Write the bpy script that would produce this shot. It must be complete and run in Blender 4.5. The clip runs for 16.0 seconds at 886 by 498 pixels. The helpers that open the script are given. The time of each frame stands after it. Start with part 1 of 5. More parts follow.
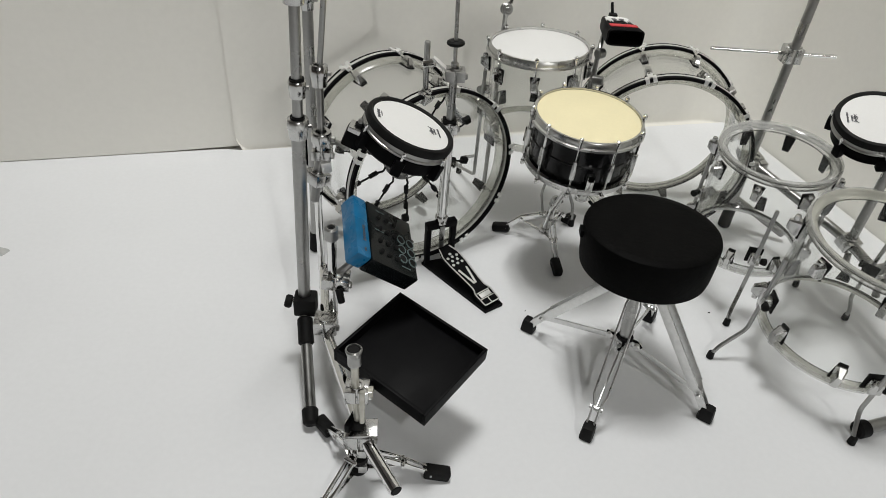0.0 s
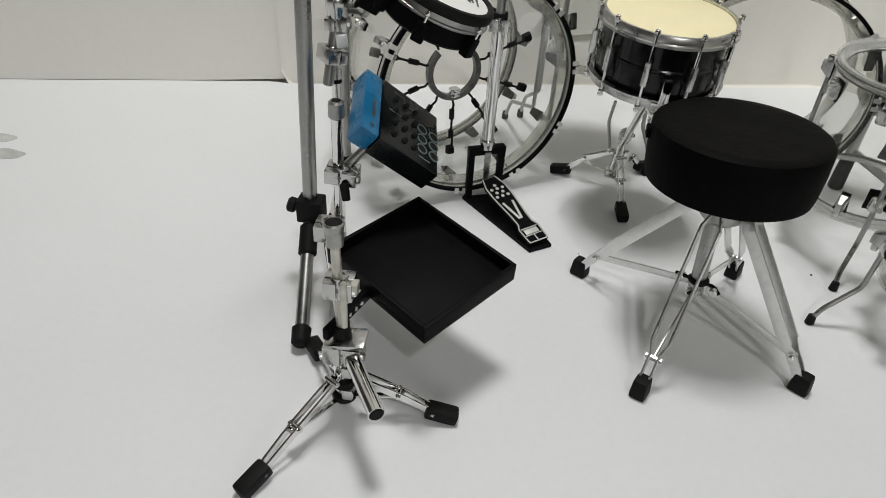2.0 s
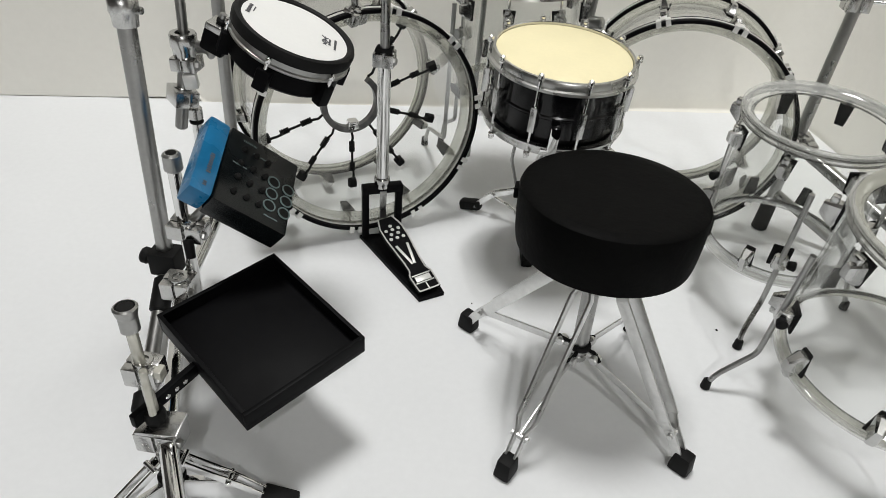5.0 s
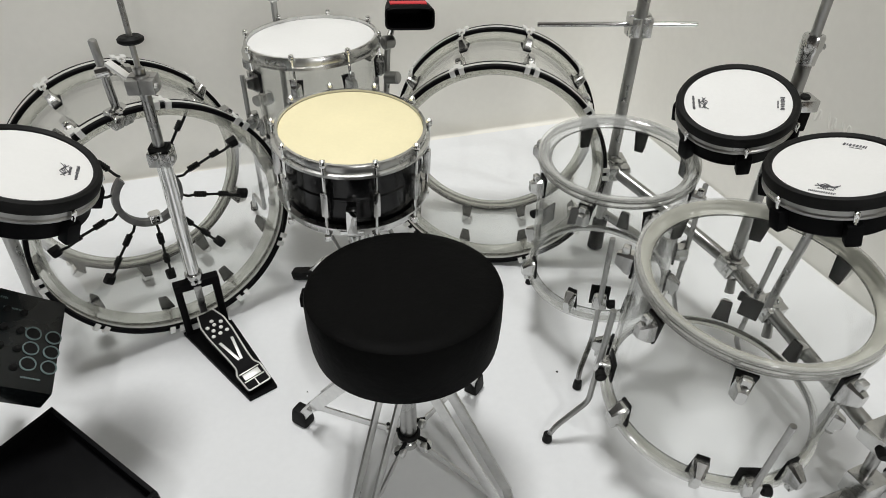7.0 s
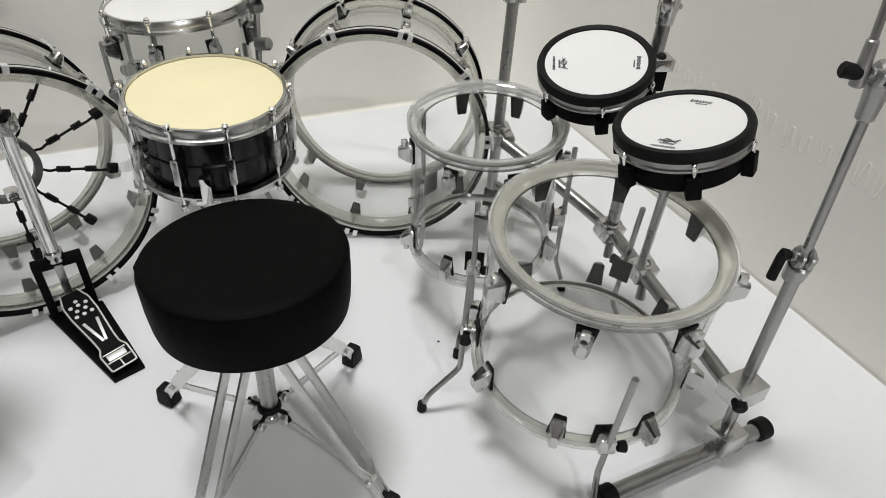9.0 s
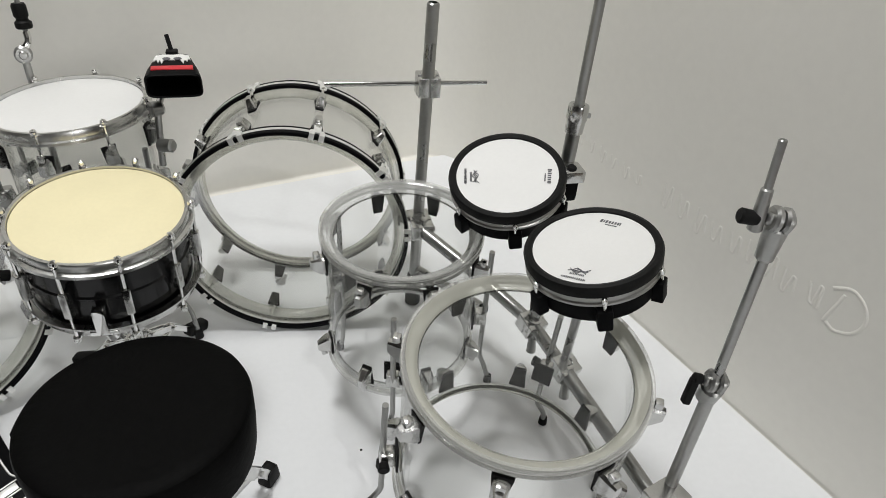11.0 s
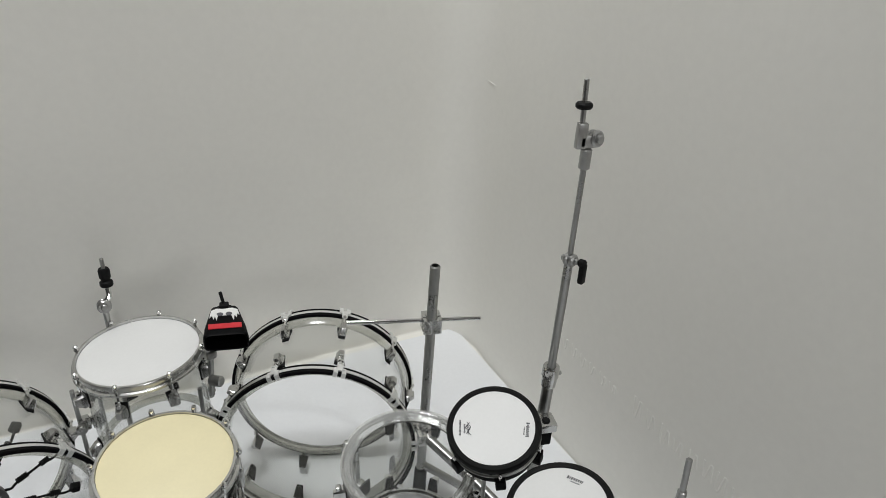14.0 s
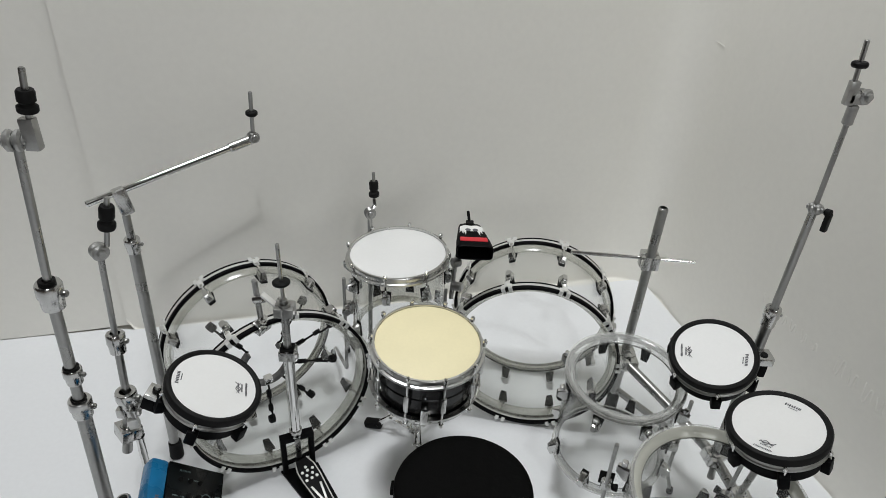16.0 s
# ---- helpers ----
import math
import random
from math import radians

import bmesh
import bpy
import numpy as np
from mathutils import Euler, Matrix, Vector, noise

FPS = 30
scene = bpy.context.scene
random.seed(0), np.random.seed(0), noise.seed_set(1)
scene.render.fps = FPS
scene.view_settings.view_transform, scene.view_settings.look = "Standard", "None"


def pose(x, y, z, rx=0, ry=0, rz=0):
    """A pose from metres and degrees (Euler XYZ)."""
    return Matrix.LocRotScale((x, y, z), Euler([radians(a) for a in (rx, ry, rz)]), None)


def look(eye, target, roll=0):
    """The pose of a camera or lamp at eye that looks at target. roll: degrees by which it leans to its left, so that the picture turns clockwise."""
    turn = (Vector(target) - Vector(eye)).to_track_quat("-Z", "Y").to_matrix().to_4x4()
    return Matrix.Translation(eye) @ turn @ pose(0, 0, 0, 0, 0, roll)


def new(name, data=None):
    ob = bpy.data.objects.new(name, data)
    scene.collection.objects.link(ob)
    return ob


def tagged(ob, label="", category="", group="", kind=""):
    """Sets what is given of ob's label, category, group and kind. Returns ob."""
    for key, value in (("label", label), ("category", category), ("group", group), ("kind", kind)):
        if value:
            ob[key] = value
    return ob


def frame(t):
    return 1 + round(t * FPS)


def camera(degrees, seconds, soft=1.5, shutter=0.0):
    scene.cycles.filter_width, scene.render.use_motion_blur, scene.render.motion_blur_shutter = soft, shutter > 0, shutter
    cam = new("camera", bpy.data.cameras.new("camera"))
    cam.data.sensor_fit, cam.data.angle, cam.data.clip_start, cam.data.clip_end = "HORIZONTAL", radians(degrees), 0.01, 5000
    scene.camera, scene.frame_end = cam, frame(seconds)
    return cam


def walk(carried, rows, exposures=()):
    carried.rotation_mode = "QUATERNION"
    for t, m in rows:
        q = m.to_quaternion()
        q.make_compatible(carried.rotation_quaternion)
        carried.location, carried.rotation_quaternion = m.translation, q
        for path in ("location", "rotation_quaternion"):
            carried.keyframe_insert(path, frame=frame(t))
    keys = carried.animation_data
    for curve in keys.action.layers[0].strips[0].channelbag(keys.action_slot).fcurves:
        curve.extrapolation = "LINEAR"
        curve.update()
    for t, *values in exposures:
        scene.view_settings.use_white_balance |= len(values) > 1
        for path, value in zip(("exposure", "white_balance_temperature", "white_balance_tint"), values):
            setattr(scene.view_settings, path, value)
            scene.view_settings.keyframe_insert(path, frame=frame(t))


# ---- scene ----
K = 1 / 6  # the kit is a one-sixth miniature; all lengths below are in kit metres
cam = camera(67.0, 16.0, soft=0.55)
PATH = [
    (0, (0.0113, -0.0062, 1.4349), (0.0986, 1.5824, 0.2229), 4.80),
    (0.5, (-0.0808, 0.0023, 1.2175), (0.0848, 1.5964, 0.0211), 5.94),
    (1, (-0.0836, 0.0444, 1.1197), (0.0841, 1.6481, -0.0634), 5.21),
    (1.5, (0.0170, 0.0984, 1.0770), (0.0211, 1.7223, -0.0905), 3.69),
    (2, (0.1677, 0.0889, 1.0369), (0.0003, 1.7026, -0.1328), 3.52),
    (2.5, (0.2555, 0.0991, 0.9963), (0.0087, 1.7125, -0.1596), 3.72),
    (3, (0.3316, 0.1207, 1.0060), (0.0841, 1.7463, -0.1325), 4.28),
    (3.2, (0.3556, 0.1376, 1.0303), (0.1105, 1.7536, -0.1224), 5.00),
    (5.3, (0.4220, 0.3138, 1.1074), (0.3306, 1.9232, -0.0765), 4.41),
    (5.5, (0.4550, 0.3238, 1.1161), (0.4022, 1.9439, -0.0555), 3.84),
    (6, (0.5138, 0.3761, 1.1366), (0.5306, 1.9915, -0.0424), 2.39),
    (6.5, (0.5592, 0.4388, 1.1899), (0.6160, 2.0483, 0.0041), 0.77),
    (7, (0.6089, 0.4759, 1.2274), (0.7342, 2.0778, 0.0365), 1.04),
    (7.5, (0.6663, 0.4622, 1.2126), (0.8526, 2.0402, -0.0020), 0.88),
    (8, (0.6785, 0.4657, 1.1992), (0.8761, 2.0306, -0.0304), 0.80),
    (8.2, (0.7033, 0.4550, 1.1755), (0.9141, 2.0083, -0.0666), 1.16),
    (10.3, (0.8573, 0.4853, 1.2276), (1.2241, 2.0706, 0.0648), 4.67),
    (10.5, (0.8644, 0.5353, 1.2626), (1.2617, 2.1077, 0.0922), 4.48),
    (11, (0.8601, 0.5945, 1.3136), (1.3066, 2.1621, 0.1546), 4.49),
    (11.5, (0.8944, 0.6311, 1.4082), (1.3633, 2.2093, 0.2728), 3.56),
    (12, (0.8994, 0.6426, 1.4986), (1.3736, 2.2490, 0.4057), 2.84),
    (12.5, (0.9030, 0.6562, 1.5907), (1.3979, 2.2820, 0.5363), 2.91),
    (13, (0.9145, 0.6253, 1.6868), (1.4269, 2.2883, 0.7009), 2.64),
    (13.5, (0.8962, 0.5663, 1.7734), (1.4079, 2.2659, 0.8516), 3.20),
    (14, (0.8436, 0.5197, 1.8305), (1.2730, 2.2279, 0.8830), 3.31),
    (14.5, (0.7374, 0.4374, 1.8771), (1.0398, 2.1575, 0.9026), 2.77),
    (15, (0.6776, 0.3925, 1.8931), (0.8675, 2.1032, 0.8746), 2.17),
    (15.5, (0.5780, 0.3344, 1.8822), (0.6721, 2.0396, 0.8413), 2.14),
    (16, (0.5030, 0.2840, 1.8504), (0.5422, 1.9793, 0.7900), 3.29),
]
walk(cam, [(t, look([K * v for v in eye], [K * v for v in target], roll)) for t, eye, target, roll in PATH],
     exposures=[(0, -0.03, 6620, 10), (1.5, -0.06, 6620, 10), (2.5, -0.03, 6640, 10), (3.2, 0.08, 6620, 10), (5.3, 0.18, 6600, 10), (6.5, 0.16, 6600, 10), (7.5, 0.10, 6560, 10),
                (10.5, 0.10, 6580, 11), (11.5, -0.09, 6520, 10), (12.5, -0.18, 6450, 9), (14, -0.23, 6420, 10), (15, -0.22, 6400, 10), (16, -0.14, 6370, 10)])

# ---- world, lamps, exposure ----
world = bpy.data.worlds.new("world")
scene.world = world
world.use_nodes = True
world.node_tree.nodes["Background"].inputs["Color"].default_value = (0.9, 0.95, 1.0, 1)
world.node_tree.nodes["Background"].inputs["Strength"].default_value = 0.05
LAMP_MAIN, LAMP_FRONT, LAMP_WALL_FILL = 218.0, 330.0, 255.0


def soft_light(name, x, y, z, sx, sy, watts, aim=None):
    data = bpy.data.lights.new(name, "AREA")
    data.shape, data.size, data.size_y = "RECTANGLE", sx * K, sy * K
    data.energy, data.color = watts * K * K, (0.99, 1.0, 0.99)
    ob = new(name, data)
    ob.matrix_world = Matrix.Translation((x * K, y * K, z * K)) if aim is None else look([K * v for v in (x, y, z)], [K * v for v in aim])
    return ob


soft_light("ceiling_lamp", 0.05, 2.02, 6.2, 1.2, 1.2, LAMP_MAIN)
soft_light("ceiling_lamp", 2.8, -7.2, 10.6, 0.4, 0.4, LAMP_FRONT)
# added fill that lifts the walls; no window or fixture stands here
soft_light("wall_fill", 4.0, -11.0, 4.2, 3.6, 3.0, LAMP_WALL_FILL, (0.4, 2.0, 0.8))


# ---- materials ----
def material(name, color, rough=0.5, metal=0.0, grain=0.0, grain_scale=200.0, bump=0.0, bump_scale=300.0, stain=0.0, stain_scale=6.0, **extra):
    m = bpy.data.materials.new(name)
    m.use_nodes = True
    nt = m.node_tree
    b = nt.nodes["Principled BSDF"]
    b.inputs["Base Color"].default_value = (*color, 1)
    b.inputs["Roughness"].default_value = rough
    b.inputs["Metallic"].default_value = metal
    for key, value in extra.items():
        b.inputs[key.replace("_", " ")].default_value = value
    tex = nt.nodes.new("ShaderNodeTexCoord")
    if grain or stain:
        n1 = nt.nodes.new("ShaderNodeTexNoise")
        n1.inputs["Scale"].default_value = grain_scale / K
        n1.inputs["Detail"].default_value = 4
        n2 = nt.nodes.new("ShaderNodeTexNoise")
        n2.inputs["Scale"].default_value = stain_scale / K
        n2.inputs["Detail"].default_value = 5
        for n in (n1, n2):
            nt.links.new(tex.outputs["Object"], n.inputs["Vector"])
        r1 = nt.nodes.new("ShaderNodeMapRange")
        r1.inputs["From Min"].default_value, r1.inputs["From Max"].default_value = 0.3, 0.7
        r1.inputs["To Min"].default_value, r1.inputs["To Max"].default_value = 1 - grain, 1 + grain
        r2 = nt.nodes.new("ShaderNodeMapRange")
        r2.inputs["From Min"].default_value, r2.inputs["From Max"].default_value = 0.3, 0.7
        r2.inputs["To Min"].default_value, r2.inputs["To Max"].default_value = 1 - stain, 1 + stain
        nt.links.new(n1.outputs["Fac"], r1.inputs["Value"])
        nt.links.new(n2.outputs["Fac"], r2.inputs["Value"])
        mul = nt.nodes.new("ShaderNodeMath")
        mul.operation = "MULTIPLY"
        nt.links.new(r1.outputs["Result"], mul.inputs[0])
        nt.links.new(r2.outputs["Result"], mul.inputs[1])
        sc = nt.nodes.new("ShaderNodeVectorMath")
        sc.operation = "SCALE"
        sc.inputs[0].default_value = color
        nt.links.new(mul.outputs["Value"], sc.inputs["Scale"])
        nt.links.new(sc.outputs["Vector"], b.inputs["Base Color"])
        rr = nt.nodes.new("ShaderNodeMapRange")
        rr.inputs["From Min"].default_value, rr.inputs["From Max"].default_value = 0.3, 0.7
        rr.inputs["To Min"].default_value, rr.inputs["To Max"].default_value = max(rough - 0.08, 0.02), min(rough + 0.08, 1)
        nt.links.new(n2.outputs["Fac"], rr.inputs["Value"])
        nt.links.new(rr.outputs["Result"], b.inputs["Roughness"])
    if bump:
        nb = nt.nodes.new("ShaderNodeTexNoise")
        nb.inputs["Scale"].default_value = bump_scale / K
        nb.inputs["Detail"].default_value = 3
        nt.links.new(tex.outputs["Object"], nb.inputs["Vector"])
        bp = nt.nodes.new("ShaderNodeBump")
        bp.inputs["Strength"].default_value = bump
        bp.inputs["Distance"].default_value = 0.004 * K
        nt.links.new(nb.outputs["Fac"], bp.inputs["Height"])
        nt.links.new(bp.outputs["Normal"], b.inputs["Normal"])
    return m


def clear_material(name, tint, milk, rough, gloss, body=(0.66, 0.66, 0.61)):
    """Clear or milky acrylic: see-through body, Fresnel gloss, a share of milky scatter."""
    m = bpy.data.materials.new(name)
    m.use_nodes = True
    nt = m.node_tree
    nt.nodes.remove(nt.nodes["Principled BSDF"])
    out = nt.nodes["Material Output"]
    tr = nt.nodes.new("ShaderNodeBsdfTransparent")
    tr.inputs["Color"].default_value = (*tint, 1)
    df = nt.nodes.new("ShaderNodeBsdfDiffuse")
    df.inputs["Color"].default_value = (*body, 1)
    gl = nt.nodes.new("ShaderNodeBsdfGlossy")
    gl.inputs["Roughness"].default_value = rough
    lw = nt.nodes.new("ShaderNodeLayerWeight")
    lw.inputs["Blend"].default_value = 0.5
    pw = nt.nodes.new("ShaderNodeMath")
    pw.operation = "POWER"
    pw.inputs[1].default_value = 3.6
    nt.links.new(lw.outputs["Facing"], pw.inputs[0])
    fr = nt.nodes.new("ShaderNodeMapRange")
    fr.inputs["To Min"].default_value, fr.inputs["To Max"].default_value = gloss, 0.65
    nt.links.new(pw.outputs[0], fr.inputs["Value"])
    a = nt.nodes.new("ShaderNodeMixShader")
    a.inputs["Fac"].default_value = milk
    nt.links.new(tr.outputs[0], a.inputs[1])
    nt.links.new(df.outputs[0], a.inputs[2])
    c = nt.nodes.new("ShaderNodeMixShader")
    nt.links.new(fr.outputs[0], c.inputs["Fac"])
    nt.links.new(a.outputs[0], c.inputs[1])
    nt.links.new(gl.outputs[0], c.inputs[2])
    nt.links.new(c.outputs[0], out.inputs["Surface"])
    return m


PAPER = material("white paper", (0.74, 0.75, 0.765), 0.55, grain=0.012, grain_scale=60, stain=0.02, stain_scale=1.5, bump=0.05, bump_scale=40)
FOAM = material("white foam board", (0.80, 0.785, 0.735), 0.7, grain=0.012, grain_scale=40, stain=0.025, stain_scale=1.2, bump=0.08, bump_scale=18)
PLASTER = material("room plaster", (0.15, 0.145, 0.14), 0.9, grain=0.03, grain_scale=3, stain=0.05, stain_scale=0.4)
CEILING = material("white ceiling", (0.75, 0.74, 0.72), 0.9, grain=0.03, grain_scale=3, stain=0.04, stain_scale=0.4)
BOARDS = material("brown room floor", (0.14, 0.10, 0.07), 0.6, grain=0.08, grain_scale=3, stain=0.1, stain_scale=0.4)
CHROME = material("chrome", (0.78, 0.78, 0.77), 0.10, 1.0, grain=0.04, grain_scale=60, stain=0.06, stain_scale=14)
STEEL = material("satin steel", (0.35, 0.35, 0.34), 0.32, 1.0, grain=0.04, grain_scale=90, stain=0.04, stain_scale=12)
SATIN = material("satin aluminium", (0.70, 0.70, 0.69), 0.33, 1.0, grain=0.06, grain_scale=70, stain=0.08, stain_scale=12)
CAST = material("grey cast metal", (0.38, 0.38, 0.37), 0.36, 0.9, grain=0.06, grain_scale=80, stain=0.08, stain_scale=16, bump=0.1, bump_scale=90)
ALU = material("cast silver", (0.56, 0.56, 0.55), 0.22, 1.0, grain=0.05, grain_scale=80, stain=0.06, stain_scale=16, bump=0.1, bump_scale=90)
RUBBER = material("black rubber", (0.005, 0.005, 0.005), 0.6, Specular_IOR_Level=0.18, grain=0.2, grain_scale=70, stain=0.2, stain_scale=12, bump=0.15, bump_scale=80)
BLACK = material("black plastic", (0.003, 0.003, 0.0035), 0.5, Specular_IOR_Level=0.06, grain=0.15, grain_scale=60, stain=0.15, stain_scale=10, bump=0.06, bump_scale=60)
GLOSS = material("glossy black plastic", (0.004, 0.0055, 0.006), 0.25, Specular_IOR_Level=0.35, grain=0.15, grain_scale=60, stain=0.3, stain_scale=9)
FABRIC = material("black seat cover", (0.0016, 0.0016, 0.0016), 0.6, Specular_IOR_Level=0.05, grain=0.2, grain_scale=90, stain=0.2, stain_scale=6, bump=0.25, bump_scale=70)
LACQUER = material("black lacquer", (0.004, 0.004, 0.0045), 0.17, Specular_IOR_Level=0.33, grain=0.1, grain_scale=60, stain=0.2, stain_scale=9)
HEAD = material("white drum head", (0.74, 0.74, 0.73), 0.5, grain=0.01, grain_scale=120, stain=0.015, stain_scale=8, bump=0.05, bump_scale=300)
CREAM = material("cream drum head", (0.84, 0.76, 0.49), 0.5, grain=0.012, grain_scale=120, stain=0.03, stain_scale=7, bump=0.04, bump_scale=200)
BLUE = material("blue lacquer", (0.010, 0.135, 0.29), 0.28, grain=0.12, grain_scale=40, stain=0.15, stain_scale=14)
RED = material("red paint", (0.55, 0.02, 0.03), 0.4, grain=0.08, grain_scale=60, stain=0.08, stain_scale=14)
WHITE = material("white print", (0.75, 0.75, 0.73), 0.5, grain=0.05, grain_scale=60)
SILVER = material("silver print", (0.6, 0.6, 0.58), 0.4, 0.3, grain=0.05, grain_scale=60)
GREY_PATCH = material("grey patch", (0.47, 0.48, 0.47), 0.6, grain=0.1, grain_scale=40, stain=0.15, stain_scale=14)
INK = material("dark print", (0.09, 0.09, 0.10), 0.5, grain=0.1, grain_scale=60)
TEAL = material("grey teal print", (0.13, 0.18, 0.18), 0.5, grain=0.1, grain_scale=60)
CLEAR = clear_material("clear acrylic", (0.98, 0.983, 0.978), 0.016, 0.04, 0.016)
MILKY = clear_material("milky acrylic edge", (0.90, 0.90, 0.87), 0.20, 0.18, 0.06)
RIM = clear_material("clear acrylic rim", (0.97, 0.972, 0.965), 0.24, 0.06, 0.05, (0.90, 0.90, 0.87))
# grey tint painted in for the dark lines that refraction gives the rims
GROOVE_SHADE = clear_material("painted dark acrylic line", (0.62, 0.62, 0.60), 0.22, 0.12, 0.03, (0.25, 0.25, 0.24))
NICKEL = material("bright nickel", (0.80, 0.80, 0.78), 0.38, 0.55, grain=0.05, grain_scale=70, stain=0.06, stain_scale=16)
EDGE = clear_material("milky tom edge", (0.93, 0.93, 0.90), 0.36, 0.12, 0.04, (0.76, 0.755, 0.68))
EDGE_COOL = clear_material("pale tom edge", (0.97, 0.975, 0.97), 0.24, 0.10, 0.05, (0.86, 0.865, 0.85))
HOOP = material("brushed drum hoop", (0.56, 0.56, 0.545), 0.27, 1.0, grain=0.06, grain_scale=60, stain=0.12, stain_scale=9)
GRAPHITE = material("dark grey metal", (0.12, 0.12, 0.118), 0.42, 0.6, grain=0.22, grain_scale=60, stain=0.45, stain_scale=16, bump=0.1, bump_scale=90)
CAP = material("aged clear tube", (0.56, 0.55, 0.49), 0.22, 0.45, grain=0.1, grain_scale=40, stain=0.15, stain_scale=16)


# ---- builders ----
PLACE = {}


def thing(name, label, category, base, group="", kind=""):
    ob = new(name)
    ob.empty_display_size = 0.02 * K
    m = Matrix.Translation(Vector(base) * K)
    ob.matrix_basis = m
    PLACE[ob] = m
    return tagged(ob, label, category, group, kind)


def to_mesh(name, bm, mat):
    bmesh.ops.recalc_face_normals(bm, faces=bm.faces)
    bm.transform(Matrix.Diagonal((K, K, K, 1)))
    me = bpy.data.meshes.new(name)
    bm.to_mesh(me)
    bm.free()
    me.materials.append(mat)
    me.shade_smooth()
    me.set_sharp_from_angle(angle=radians(35))
    return me


def part(name, shape, mat, parent=None, label="", at=None):
    """One mesh object. shape: a bmesh (used up) or a mesh to share; at: its pose in kit units."""
    me = shape if isinstance(shape, bpy.types.Mesh) else to_mesh(name, shape, mat)
    ob = new(name, me)
    m = at.copy() if at is not None else Matrix.Identity(4)
    m.translation = m.translation * K
    PLACE[ob] = m
    if parent is not None:
        ob.parent = parent
        ob.matrix_basis = PLACE[parent].inverted() @ m
    else:
        ob.matrix_basis = m
    if label:
        ob["label"] = label
    return ob


def frame_z(direction, origin=(0, 0, 0), hint=(0, 0, 1)):
    """A pose whose z runs along direction; x lies as level as it can."""
    z = Vector(direction).normalized()
    h = Vector(hint)
    if abs(z.dot(h)) > 0.98:
        h = Vector((0, 1, 0))
    x = h.cross(z).normalized()
    y = z.cross(x)
    m = Matrix((x, y, z)).transposed().to_4x4()
    m.translation = Vector(origin)
    return m


def lathe(bm, profile, at=None, seg=48, closed=True, arc=None):
    """Turn a profile of (radius, height) about z."""
    at = at or Matrix.Identity(4)
    a0, a1 = (0, 2 * math.pi) if arc is None else (radians(arc[0]), radians(arc[1]))
    full = arc is None
    n = seg if full else seg + 1
    rings = []
    for i in range(n):
        a = a0 + (a1 - a0) * i / seg
        rings.append([bm.verts.new(at @ Vector((r * math.cos(a), r * math.sin(a), z))) for r, z in profile])
    m = len(profile)
    for i in range(seg):
        p, q = rings[i], rings[(i + 1) % n]
        for j in range(m if closed else m - 1):
            k = (j + 1) % m
            bm.faces.new((p[j], q[j], q[k], p[k]))
    if not full and closed:
        bm.faces.new(rings[0])
        bm.faces.new(rings[-1][::-1])
    return bm


def disc(bm, r, z, at=None, seg=48, dome=0.0):
    at = at or Matrix.Identity(4)
    c = bm.verts.new(at @ Vector((0, 0, z + dome)))
    ring = [bm.verts.new(at @ Vector((r * math.cos(2 * math.pi * i / seg), r * math.sin(2 * math.pi * i / seg), z))) for i in range(seg)]
    for i in range(seg):
        bm.faces.new((c, ring[i], ring[(i + 1) % seg]))
    return bm


def tube(bm, p, q, r, r2=None, seg=14, bevel=None, bore=0.0):
    """A round bar from p to q with softened ends; bore: a hollow end at q."""
    r2 = r if r2 is None else r2
    p, q = Vector(p), Vector(q)
    h = (q - p).length
    b = min(r, r2) * 0.25 if bevel is None else bevel
    b = min(b, h * 0.3)
    prof = [(0.0001, 0), (r - b, 0), (r, b), (r2, h - b), (r2 - b, h)]
    prof += [(bore, h), (bore, h - 3 * bore), (0.0001, h - 3 * bore)] if bore else [(0.0001, h)]
    return lathe(bm, prof, frame_z(q - p, p), seg, closed=False)


def path(bm, points, r, seg=10):
    """A round rod along a line of points, rounded at its bends."""
    pts = [Vector(p) for p in points]
    fine = [pts[0]]
    for i in range(1, len(pts) - 1):
        a, b, c = pts[i - 1], pts[i], pts[i + 1]
        d = min((b - a).length, (c - b).length, 6 * r) * 0.45
        s, e = b + (a - b).normalized() * d, b + (c - b).normalized() * d
        for k in range(5):
            u = k / 4
            fine.append(s * (1 - u) ** 2 + b * 2 * u * (1 - u) + e * u * u)
    fine.append(pts[-1])
    rings, x = [], None
    for i, p in enumerate(fine):
        d = (fine[min(i + 1, len(fine) - 1)] - fine[max(i - 1, 0)]).normalized()
        if x is None:
            x = d.orthogonal().normalized()
        x = (x - d * x.dot(d)).normalized()
        y = d.cross(x)
        rings.append([bm.verts.new(p + x * r * math.cos(2 * math.pi * k / seg) + y * r * math.sin(2 * math.pi * k / seg)) for k in range(seg)])
    for a, b in zip(rings, rings[1:]):
        for k in range(seg):
            bm.faces.new((a[k], a[(k + 1) % seg], b[(k + 1) % seg], b[k]))
    bm.faces.new(rings[0][::-1])
    bm.faces.new(rings[-1])
    return bm


